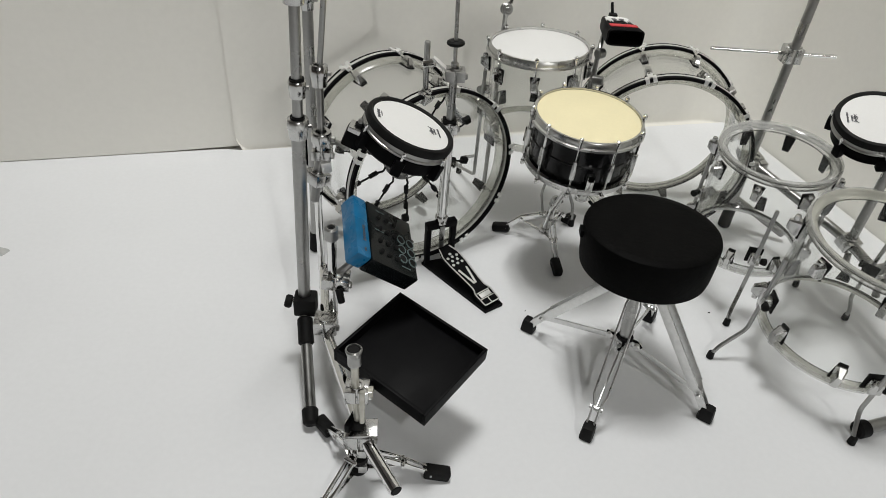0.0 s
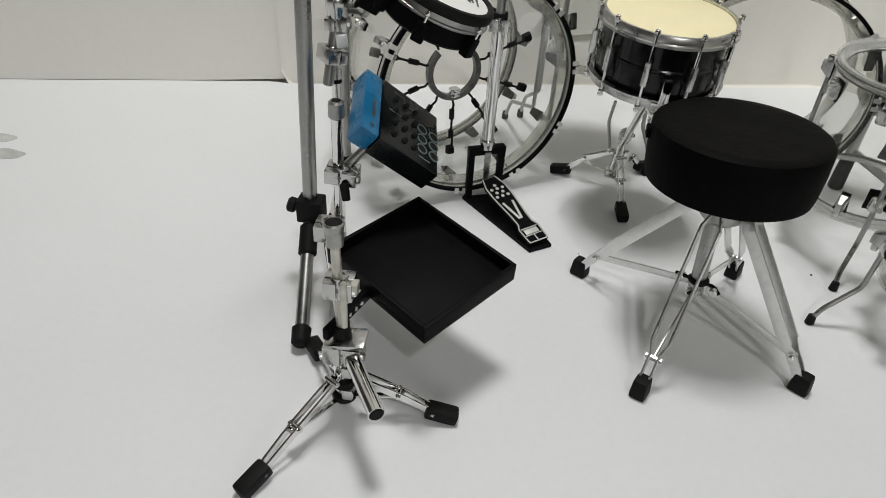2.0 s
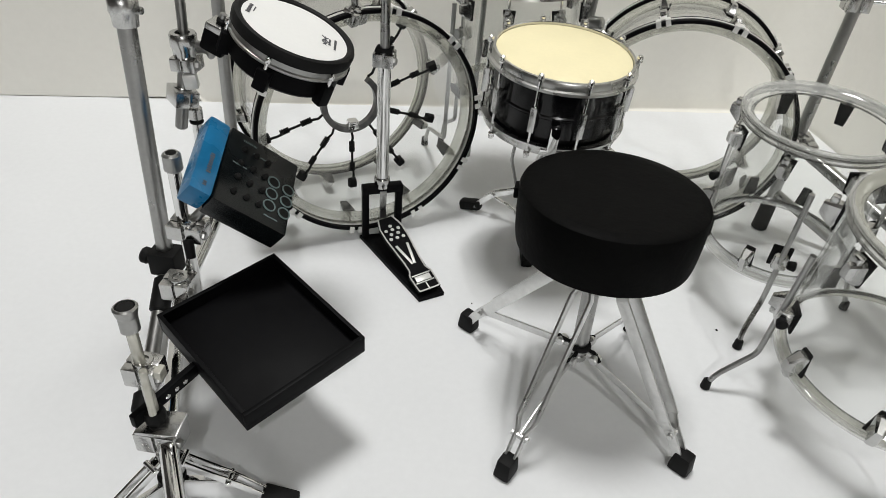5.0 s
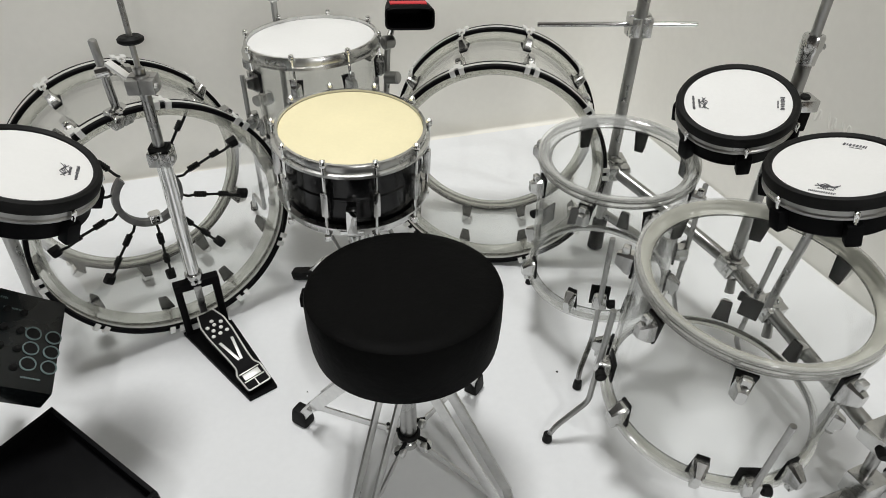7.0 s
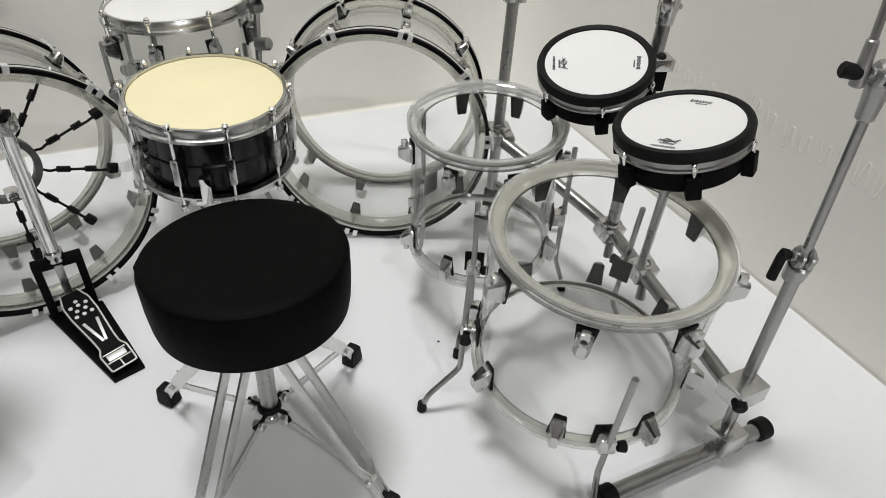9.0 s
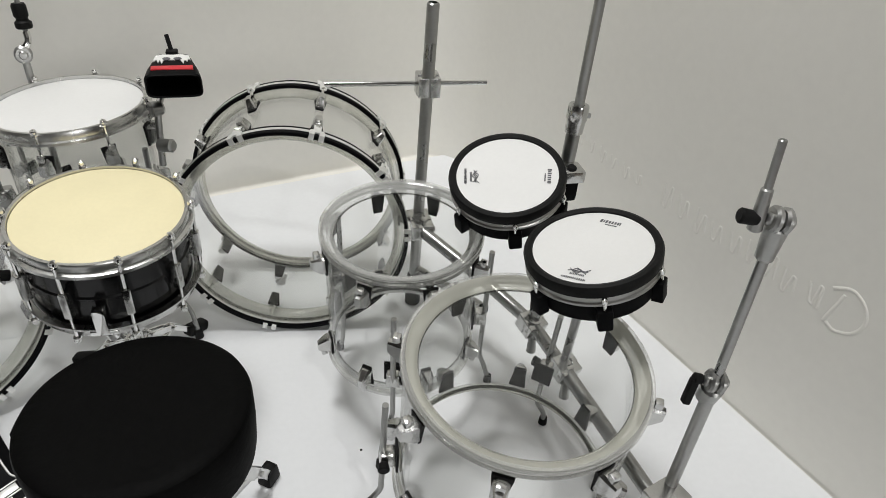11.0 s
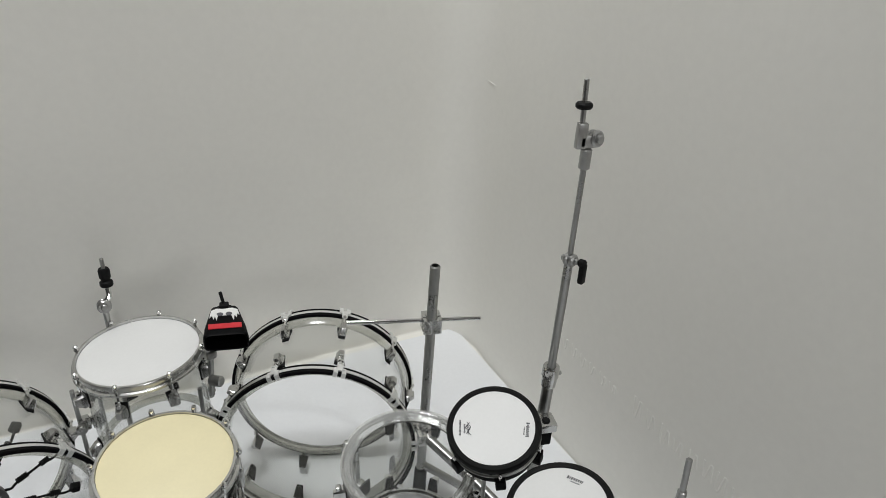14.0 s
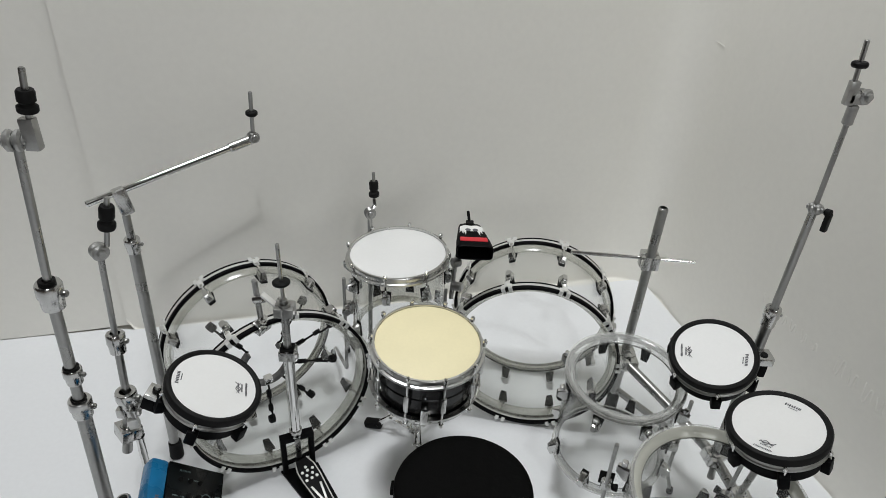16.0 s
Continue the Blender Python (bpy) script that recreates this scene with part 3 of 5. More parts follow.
# ---- drums with heads ----
def rods_and_lugs(owner, at, radius, h, count, start, tube_lug):
    """Tension bolts round the top and, for the snare, the bottom hoop, with their lugs."""
    bm = B()
    tube(bm, (0, 0, -0.078), (0, 0, 0.004), 0.0036, seg=8)
    tube(bm, (0, 0, 0.0), (0, 0, 0.007), 0.0075, seg=10)
    lathe(bm, [(0.0005, 0.018), (0.006, 0.015), (0.0075, 0.010), (0.006, 0.005), (0.0005, 0.004)], None, 10, closed=False)
    rod = to_mesh("tension_rod", bm, CHROME)
    if tube_lug:
        bm = B()
        box(bm, (0.018, 0.016, 0.062), shift(0.012, 0, 0), 0.004)
        box(bm, (0.012, 0.012, 0.012), shift(0.004, 0, 0.02), 0.002)
        box(bm, (0.012, 0.012, 0.012), shift(0.004, 0, -0.02), 0.002)
        lug = to_mesh("lug", bm, ALU)
    for i in range(count):
        m = at @ turn_z(start + 360 * i / count)
        part("tension_rod", rod, CHROME, owner, "chrome tension rod" if i == 0 else "", m @ shift(radius + 0.010, 0, h - 0.004))
        if tube_lug:
            part("tension_rod", rod, CHROME, owner, "", m @ shift(radius + 0.010, 0, 0.004) @ Matrix.Rotation(math.pi, 4, "X"))
            part("lug", lug, ALU, owner, "silver tube lug" if i == 0 else "", m @ shift(radius - 0.004, 0, h / 2 - 0.005))


def hoop_ring(owner, name, at, r, z0, s):
    bm = B()
    lathe(bm, [(r - 0.002, z0), (r + 0.004, z0), (r + 0.006, z0 - s * 0.003), (r + 0.006, z0 - s * 0.018), (r + 0.013, z0 - s * 0.020), (r + 0.014, z0 - s * 0.026), (r, z0 - s * 0.026), (r - 0.002, z0 - s * 0.022)], at, 72)
    return part(name, bm, HOOP, owner, "brushed metal rim")


def snare_drum(top, bottom, radius):
    top, bottom = Vector(top), Vector(bottom)
    at = frame_z(top - bottom, bottom)
    h = (top - bottom).length
    sn = thing("snare_drum", "glossy black snare drum with a cream head and chrome rims", "drum", bottom)
    bm = B()
    r = radius - 0.006
    lathe(bm, [(r, 0.012), (r, h * 0.46), (r + 0.003, h * 0.48), (r + 0.003, h * 0.50), (r, h * 0.52), (r, h - 0.014), (r - 0.012, h - 0.014), (r - 0.012, 0.012)], at, 72)
    part("shell", bm, LACQUER, sn, "glossy black shell")
    hoop_ring(sn, "top_hoop", at, radius, h, 1)
    hoop_ring(sn, "bottom_hoop", at, radius, 0.0, -1)
    bm = B()
    lathe(bm, [(0.0005, h - 0.004), (radius - 0.009, h - 0.004), (radius - 0.003, h - 0.006), (radius - 0.003, h - 0.014), (0.0005, h - 0.011)], at, 72, closed=False)
    part("head", bm, CREAM, sn, "cream coated head")
    bm = B()
    disc(bm, radius - 0.004, 0.010, at, 48)
    lathe(bm, [(radius - 0.004, 0.010), (radius - 0.004, 0.014), (radius - 0.008, 0.014)], at, 48, closed=False)
    part("bottom_head", bm, HEAD, sn)
    rods_and_lugs(sn, at, radius, h, 10, -35, True)
    m = at @ turn_z(-89) @ shift(radius - 0.002, 0, 0.050)
    bm = B()
    box(bm, (0.022, 0.022, 0.062), m @ shift(0.014, 0, 0), 0.003)
    box(bm, (0.012, 0.050, 0.010), m @ shift(0.010, 0, -0.034), 0.002)
    part("strainer", bm, CHROME, sn, "chrome strainer lever")
    return sn


SNARE_TOP, SNARE_BOT = (0.509, 1.8034, 0.583), (0.5037, 1.8174, 0.4036)
snare_drum(SNARE_TOP, SNARE_BOT, 0.1583)


def tom_c():
    top, bottom = Vector((0.3967, 2.183, 0.647)), Vector((0.4085, 2.181, 0.320))
    at = frame_z(top - bottom, bottom)
    h, radius = (top - bottom).length, 0.1636
    tom = thing("floor_tom", "clear acrylic tom with a white head and chrome rim", "drum", (0.403, 2.18, 0), "acrylic floor toms")
    bm = B()
    lathe(bm, [(radius - 0.005, 0.01), (radius - 0.005, h - 0.014), (radius - 0.012, h - 0.014), (radius - 0.012, 0.01)], at, 72)
    part("shell", bm, CLEAR, tom, "clear acrylic shell")
    bm = B()
    lathe(bm, [(radius - 0.018, 0.012), (radius - 0.002, 0.0), (radius + 0.004, 0.004), (radius + 0.004, 0.024), (radius - 0.003, 0.028)], at, 72)
    part("bottom_hoop", bm, MILKY, tom, "milky acrylic hoop")
    hoop_ring(tom, "top_hoop", at, radius, h, 1)
    bm = B()
    lathe(bm, [(0.0005, h - 0.006), (radius - 0.010, h - 0.006), (radius - 0.003, h - 0.008), (radius - 0.003, h - 0.014), (0.0005, h - 0.011)], at, 72, closed=False)
    part("head", bm, HEAD, tom, "white coated head")
    rods_and_lugs(tom, at, radius, h, 8, -100, False)
    add_lugs(tom, at, radius - 0.004, h - 0.078, 8, -100)
    add_lugs(tom, at, radius - 0.004, 0.070, 8, -100, flip=True)
    for ang, foot in ((196, (0.128, 2.378, 0)), (-35, (0.60, 2.06, 0)), (152, (0.182, 2.405, 0))):
        m = at @ turn_z(ang) @ shift(radius, 0, 0.13)
        bm = B()
        box(bm, (0.034, 0.034, 0.036), m @ shift(0.018, 0, 0), 0.006, (0.85, 0.85))
        br = part("leg_bracket", bm, ALU, tom, "cast silver leg bracket")
        bm = B()
        tube(bm, m @ Vector((0.026, 0.016, 0)), m @ Vector((0.026, 0.036, 0)), 0.014, 0.016)
        part("knob", bm, STEEL, br)
        eye = m @ Vector((0.028, 0, 0))
        f = Vector(foot)
        bm = B()
        path(bm, [eye + Vector((0, 0, 0.12)), eye, Vector((eye.x, eye.y, 0.16)), Vector((f.x * 0.8 + eye.x * 0.2, f.y * 0.8 + eye.y * 0.2, 0.09)), f + Vector((0, 0, 0.012))], 0.0062)
        leg = part("leg", bm, STEEL, tom, "bent steel leg rod")
        rubber_foot(leg, f, Vector((0, 0, 1)), 0.012, 0.03)
    return tom


tom_c()


# ---- mesh-head pads ----
def print_bars(owner, at, rows, mat):
    """Unreadable print: short bars of the size of the writing. rows: x, y, width, height."""
    bm = B()
    rnd = random.Random(len(rows))
    for x, y, w, hgt in rows:
        u = 0.0
        while u < w - 0.001:
            step = min(w - u, hgt * rnd.uniform(0.35, 0.7))
            box(bm, (step * 0.55, hgt * rnd.uniform(0.6, 0.9), 0.0006), at @ shift(x + u + step / 2 - w / 2, y, 0.0004), 0)
            u += step
    ob = part("print", bm, mat, owner, "small dark print")
    return tagged(ob, kind="stuff")


def pad(label, top, normal, radius, bolt, prints, depth=0.084):
    at = frame_z(Vector((normal[0], normal[1], 1.0)), top)
    # local x level to the right of the kit
    p = thing("drum_pad", label, "drum pad", at @ Vector((0, 0, -depth)), "white mesh drum pads")
    bm = B()
    r = radius
    lathe(bm, [(0.0005, -depth), (r - 0.016, -depth), (r - 0.010, -depth + 0.006), (r - 0.010, -0.032), (0.0005, -0.032)], at, 64, closed=False)
    part("body", bm, BLACK, p, "matt black shell")
    bm = B()
    lathe(bm, [(r - 0.013, -0.040), (r - 0.002, -0.040), (r, -0.038), (r, -0.034), (r - 0.003, -0.032), (r - 0.003, -0.021), (r - 0.013, -0.021)], at, 64)
    part("hoop", bm, STEEL, p, "satin metal hoop")
    bm = B()
    lathe(bm, [(r - 0.017, -0.008), (r - 0.014, -0.001), (r - 0.008, 0.002), (r - 0.002, 0.0), (r + 0.001, -0.007), (r, -0.0205), (r - 0.014, -0.0205)], at, 64)
    part("rim", bm, RUBBER, p, "black rubber rim")
    bm = B()
    disc(bm, r - 0.012, -0.004, at, 64)
    lathe(bm, [(r - 0.012, -0.004), (r - 0.012, -0.012)], at, 64, closed=False)
    head = part("head", bm, HEAD, p, "white mesh head")
    rot = at.to_3x3().inverted() @ Vector((1, 0, 0))
    base = math.degrees(math.atan2(rot.y, rot.x))
    for i in range(6):
        m = at @ turn_z(base + bolt + 60 * i) @ shift(r + 0.002, 0, 0)
        bm = B()
        box(bm, (0.022, 0.026, 0.042), m @ shift(-0.004, 0, -0.066), 0.004)
        blk = part("lug", bm, BLACK, p)
        bm = B()
        tube(bm, m @ Vector((0, 0, -0.05)), m @ Vector((0, 0, -0.030)), 0.0036, seg=8)
        lathe(bm, [(0.0005, -0.019), (0.0045, -0.021), (0.0060, -0.026), (0.0048, -0.031), (0.0005, -0.032)], m, 10, closed=False)
        part("bolt", bm, CHROME, blk, "round chrome bolt" if i == 0 else "")
    for ang, off, rows in prints:
        place = at @ turn_z(base + ang) @ shift(0, off, -0.0035)
        print_bars(head, place, rows, INK)
        if rows is SIGN:
            bm = B()
            for k in range(4):
                pts = [place @ Vector((-0.015 + 0.0075 * i + 0.002 * k, 0.008 + 0.0045 * math.sin(2.3 * i + 1.7 * k) + 0.002 * k, 0.0004)) for i in range(5)]
                path(bm, pts, 0.0008, 5)
            part("signature", bm, INK, head, "thin dark scribble")
    return p


LOGO = ((0, 0.0, 0.040, 0.0095), (0.004, -0.0085, 0.022, 0.003))
SIGN = ((0.003, 0.002, 0.026, 0.005), (0.0, -0.009, 0.042, 0.006))
pad("round black drum pad with white mesh head on a rack", (1.292, 1.691, 0.676), (-0.220, -0.262), 0.1165, -98, ((-110, 0.083, LOGO), (-103, -0.074, SIGN)))
pad("round black drum pad with white mesh head on a rack", (1.3715, 1.449, 0.664), (-0.223, 0.043), 0.119, -105, ((-48, 0.077, LOGO), (-44, -0.083, SIGN)))
pad("round black drum pad tilted towards the seat", (-0.008, 1.4955, 0.673), (0.420, 0.008), 0.1165, -92, ((99, 0.088, LOGO), (103, -0.068, SIGN)))


# ---- throne ----
def throne():
    seat_c = Vector((0.6117, 1.3678, 0))
    tilt = frame_z((-0.013, 0.036, 1), (0.6117, 1.3678, 0.4915))
    th = thing("drum_throne", "round black padded drum throne on a chrome base", "stool", (0.615, 1.33, 0))
    bm = B()
    z0, z1, r = -0.121, 0.0, 0.1732
    prof = [(0.0005, z0), (r - 0.013, z0), (r - 0.007, z0 + 0.004), (r - 0.004, z0 + 0.02), (r - 0.001, z0 + 0.06), (r - 0.0005, z1 - 0.012), (r - 0.003, z1 - 0.005), (r - 0.009, z1 - 0.001), (r - 0.03, z1), (0.0005, z1 + 0.001)]
    lathe(bm, prof, tilt, 72, closed=False)
    z0 += 0.4915
    seat = part("seat", bm, FABRIC, th, "thick round black seat cushion")
    bm = B()
    box(bm, (0.010, 0.030, 0.022), tilt @ turn_z(176) @ shift(r + 0.002, 0, -0.030), 0.003)
    part("seam_tab", bm, FABRIC, seat)
    hub = Vector((0.614, 1.330, 0.0))
    bm = B()
    tube(bm, (hub.x, hub.y, 0.112), (seat_c.x, seat_c.y, z0 + 0.004), 0.017)
    tube(bm, (hub.x, hub.y, 0.30), (hub.x, hub.y, z0 + 0.004), 0.045, 0.05)
    post = part("post", bm, STEEL, th)
    bm = B()
    lathe(bm, [(0.014, 0.134), (0.020, 0.134), (0.023, 0.137), (0.023, 0.142), (0.020, 0.145), (0.014, 0.145)], shift(hub.x, hub.y, 0), 20)
    part("collar", bm, RUBBER, post, "black collar")
    feet = ((0.492, 1.098), (0.828, 1.172), (0.380, 1.483), (0.772, 1.557))
    for fx, fy in feet:
        f = Vector((fx, fy, 0.0))
        d = (f - hub)
        d.z = 0
        d.normalize()
        side = Vector((-d.y, d.x, 0))
        top = hub + d * 0.045 + Vector((0, 0, 0.345))
        low = f - d * 0.018 + Vector((0, 0, 0.055))
        bm = B()
        run = low - top
        for s in (-1, 1):
            o = side * s
            line = [top - run * 0.02 + o * 0.009, top + run * 0.045 + o * 0.010, top + run * 0.115 + o * 0.0185, top + run * 0.83 + o * 0.0175,
                    top + run * 0.90 + o * 0.0095, low + o * 0.0095, f - d * 0.004 + o * 0.009 + Vector((0, 0, 0.03))]
            for i, (a, b) in enumerate(zip(line, line[1:])):
                wide = 0.0265 if i in (1, 2) else 0.021
                box(bm, ((b - a).length + 0.003, 0.0045, wide), axes((a + b) / 2, b - a, side), 0.0012)
        for u, w in ((0.015, 0.016), (0.93, 0.019)):
            c = top + run * u
            tube(bm, c - side * w, c + side * w, 0.0065, seg=8)
        leg = part("leg", bm, SATIN, th, "double flat satin metal leg")
        bm = B()
        box(bm, (0.044, 0.036, 0.046), axes(f + Vector((0, 0, 0.023)) + d * 0.004, d, side), 0.008, (0.8, 0.85))
        part("rubber_foot", bm, RUBBER, leg, "black rubber foot")
        bm = B()
        p = top + (low - top) * 0.93
        q = hub + d * 0.02 + Vector((0, 0, 0.128))
        m = frame_z(q - p, (p + q) / 2, (0, 0, 1))
        box(bm, (0.004, 0.017, (q - p).length), m, 0.0012)
        tube(bm, q - side * 0.012 + d * 0.02, q + side * 0.012 + d * 0.02, 0.010)
        part("brace", bm, SATIN, leg)
        bm = B()
        path(bm, [hub + d * 0.012 + Vector((0, 0, 0.136)), hub + d * 0.034 + side * 0.006 + Vector((0, 0, 0.137)), hub + d * 0.052 - side * 0.004 + Vector((0, 0, 0.130))], 0.0042, 8)
        part("hub_arm", bm, RUBBER, post, "black hub arm")
    bm = B()
    lathe(bm, [(0.0005, 0.103), (0.015, 0.103), (0.018, 0.106), (0.018, 0.120), (0.015, 0.124), (0.010, 0.124)], shift(hub.x, hub.y, 0), 20)
    part("hub_cap", bm, ALU, post)
    return th


throne()


# ---- tripods ----
def tripod_leg(owner, hub_top, hub_low, foot, mat=None):
    """A folding leg: a pair of flat bars from the upper collar, a stay from the lower one, a long rubber foot."""
    mat = mat or CHROME
    f = Vector(foot)
    d = Vector((f.x - hub_low[0], f.y - hub_low[1], 0))
    reach = d.length
    d.normalize()
    side = Vector((-d.y, d.x, 0))
    ht, hl = Vector(hub_top), Vector(hub_low)
    knee = Vector((hl.x, hl.y, 0)) + d * reach * 0.52 + Vector((0, 0, ht.z * 0.62))
    end = f - d * 0.030 + Vector((0, 0, 0.026))
    bm = B()
    for s in (-1, 1):
        o = side * s * 0.0085
        pts = [ht + d * 0.018 + o, knee + o, end + o * 0.7]
        for p, q in zip(pts, pts[1:]):
            m = axes((p + q) / 2, q - p, side)
            box(bm, ((q - p).length + 0.006, 0.0045, 0.0155), m, 0.0015)
    for c in (knee, ht + d * 0.03, end):
        tube(bm, c - side * 0.016, c + side * 0.016, 0.0055)
    leg = part("leg", bm, mat, owner, "folding chrome leg")
    bm = B()
    p, q = hl + d * 0.012, knee + (end - knee) * 0.15
    box(bm, ((q - p).length, 0.012, 0.005), axes((p + q) / 2, q - p, side), 0.0015)
    tube(bm, p - side * 0.014, p + side * 0.014, 0.006)
    part("stay", bm, mat, leg)
    bm = B()
    a, b = end - d * 0.008, f + d * 0.012 + Vector((0, 0, 0.014))
    m = axes((a + b) / 2, b - a, side)
    box(bm, ((b - a).length + 0.014, 0.032, 0.029), m, 0.008)
    part("rubber_foot", bm, RUBBER, leg, "black rubber foot")
    return leg


def clamp(owner, centre, direction, size=(0.046, 0.040, 0.034), label="cast silver clamp", mat=None, bolt=True):
    """A sleeve round the tube with a split pinch block on one side and a bolt through it."""
    m = frame_z(direction, centre)
    w, dp, h = size
    bm = B()
    rad = min(w, dp) * 0.46
    lathe(bm, [(rad * 0.5, -h * 0.58), (rad * 0.78, -h * 0.58), (rad * 0.82, -h * 0.5), (rad * 0.82, h * 0.5), (rad * 0.78, h * 0.58), (rad * 0.5, h * 0.58)], m, 24)
    box(bm, (w, dp * 0.62, h), m @ shift(0, dp * 0.19, 0), 0.004)
    for sx in (-1, 1):
        box(bm, (w * 0.46, dp * 0.42, h * 0.9), m @ shift(sx * w * 0.265, -dp * 0.31, 0), 0.003)
    ob = part("clamp", bm, mat or ALU, owner, label)
    if bolt:
        bm = B()
        tube(bm, m @ Vector((-w * 0.5, -dp * 0.28, 0)), m @ Vector((w * 0.5 + 0.004, -dp * 0.28, 0)), 0.0058, seg=8)
        tube(bm, m @ Vector((w * 0.45, -dp * 0.28, 0)), m @ Vector((w * 0.45 + 0.010, -dp * 0.28, 0)), 0.0095, 0.0085, seg=6)
        part("bolt", bm, STEEL, ob)
    return ob


def collar(owner, centre, direction, r, h, mat=None, lip=True):
    m = frame_z(direction, centre)
    bm = B()
    lathe(bm, [(r * 0.55, -h / 2), (r * 0.85, -h / 2), (r * 0.9, -h * 0.1), (r, 0.0), (r, h * 0.42), (r * 0.92, h / 2), (r * 0.55, h / 2)], m, 20)
    ob = part("collar", bm, mat or ALU, owner)
    if lip:
        bm = B()
        tube(bm, m @ Vector((r * 0.9, 0, h * 0.1)), m @ Vector((r * 1.35, 0, h * 0.1)), r * 0.28, seg=8)
        part("screw", bm, STEEL, ob)
    return ob


def felt(owner, base, top, r=0.017, kind="sleeve", share=0.42, tall=1.0):
    """The rod at the head of a cymbal arm, with its black sleeve or washer."""
    base, top = Vector(base), Vector(top)
    bm = B()
    tube(bm, base, top, 0.0058)
    rod = part("cymbal_rod", bm, STEEL, owner, "threaded steel rod")
    d = (top - base)
    m = frame_z(d, base + d * share)
    bm = B()
    if kind == "sleeve":
        lathe(bm, [(u, v * tall) for u, v in ((0.004, -0.028), (r * 1.05, -0.028), (r * 1.15, -0.024), (r * 1.15, -0.014), (r * 0.82, -0.009), (r * 0.80, -0.005), (r * 1.0, 0.0), (r * 1.0, 0.022), (r * 0.85, 0.028), (0.004, 0.028))], m, 18)
    else:
        lathe(bm, [(0.004, -0.007), (r * 0.8, -0.007), (r, -0.003), (r, 0.003), (r * 0.8, 0.007), (0.004, 0.007)], m, 18)
    part("felt" if kind != "sleeve" else "sleeve", bm, RUBBER, rod, "black rubber sleeve" if kind == "sleeve" else "black felt washer")
    return rod


def tilter(owner, centre, axis, r=0.018, wing=True, wing_dir=(0, 0, -1)):
    """The ratchet of a cymbal arm: two toothed discs, a bolt and a black wing screw."""
    c, a = Vector(centre), Vector(axis).normalized()
    bm = B()
    for o in (-0.008, 0.008):
        tube(bm, c + a * (o - 0.0065), c + a * (o + 0.0065), r)
    tube(bm, c - a * 0.022, c + a * 0.022, r * 0.5)
    ob = part("tilter", bm, CAST, owner, "silver ratchet tilter")
    if wing:
        w = Vector(wing_dir).normalized()
        p = c + a * 0.024
        bm = B()
        tube(bm, p, p + a * 0.016, 0.0095, 0.010)
        m = axes(p + a * 0.012 + w * 0.026, w, a)
        box(bm, (0.050, 0.014, 0.016), m, 0.004)
        part("wing_screw", bm, RUBBER, ob, "black wing screw")
    return ob


# ---- snare stand ----
def snare_stand():
    st = thing("snare_stand", "low chrome tripod stand under the snare drum", "drum stand", (0.478, 1.95, 0))
    low, up = Vector((0.478, 1.952, 0.045)), Vector((0.484, 1.930, 0.15))
    head = Vector((0.508, 1.815, 0.350))
    bm = B()
    tube(bm, low, up + (up - low) * 0.3, 0.013)
    tube(bm, up, head, 0.010)
    post = part("post", bm, CHROME, st)
    collar(post, up + Vector((0.006, -0.008, 0.04)), head - up, 0.020, 0.036)
    collar(post, low + Vector((0, 0, 0.01)), (0, 0, 1), 0.020, 0.02, lip=False)
    for f in ((0.505, 1.768), (0.316, 2.006), (0.60, 2.09)):
        tripod_leg(st, up - Vector((0, 0, 0.02)), low, (*f, 0.0))
    bm = B()
    for a in (30, 150, 270):
        e = head + Vector((0.13 * math.cos(radians(a)), 0.13 * math.sin(radians(a)), 0.006))
        path(bm, [head + Vector((0, 0, -0.012)), head + (e - head) * 0.4 + Vector((0, 0, -0.012)), e, e + Vector((0.016 * math.cos(radians(a)), 0.016 * math.sin(radians(a)), 0.03))], 0.008)
    basket = part("basket", bm, CHROME, st, "three-armed chrome basket")
    bm = B()
    path(bm, [(0.432, 1.860, 0.318), (0.428, 1.880, 0.250), (0.452, 1.920, 0.150)], 0.0045, 8)
    part("tilt_rod", bm, STEEL, post, "thin steel rod")
    bm = B()
    tube(bm, head + Vector((0.02, -0.05, -0.045)), head + Vector((0.02, -0.05, -0.005)), 0.02)
    part("basket_knob", bm, ALU, basket)
    return st


snare_stand()


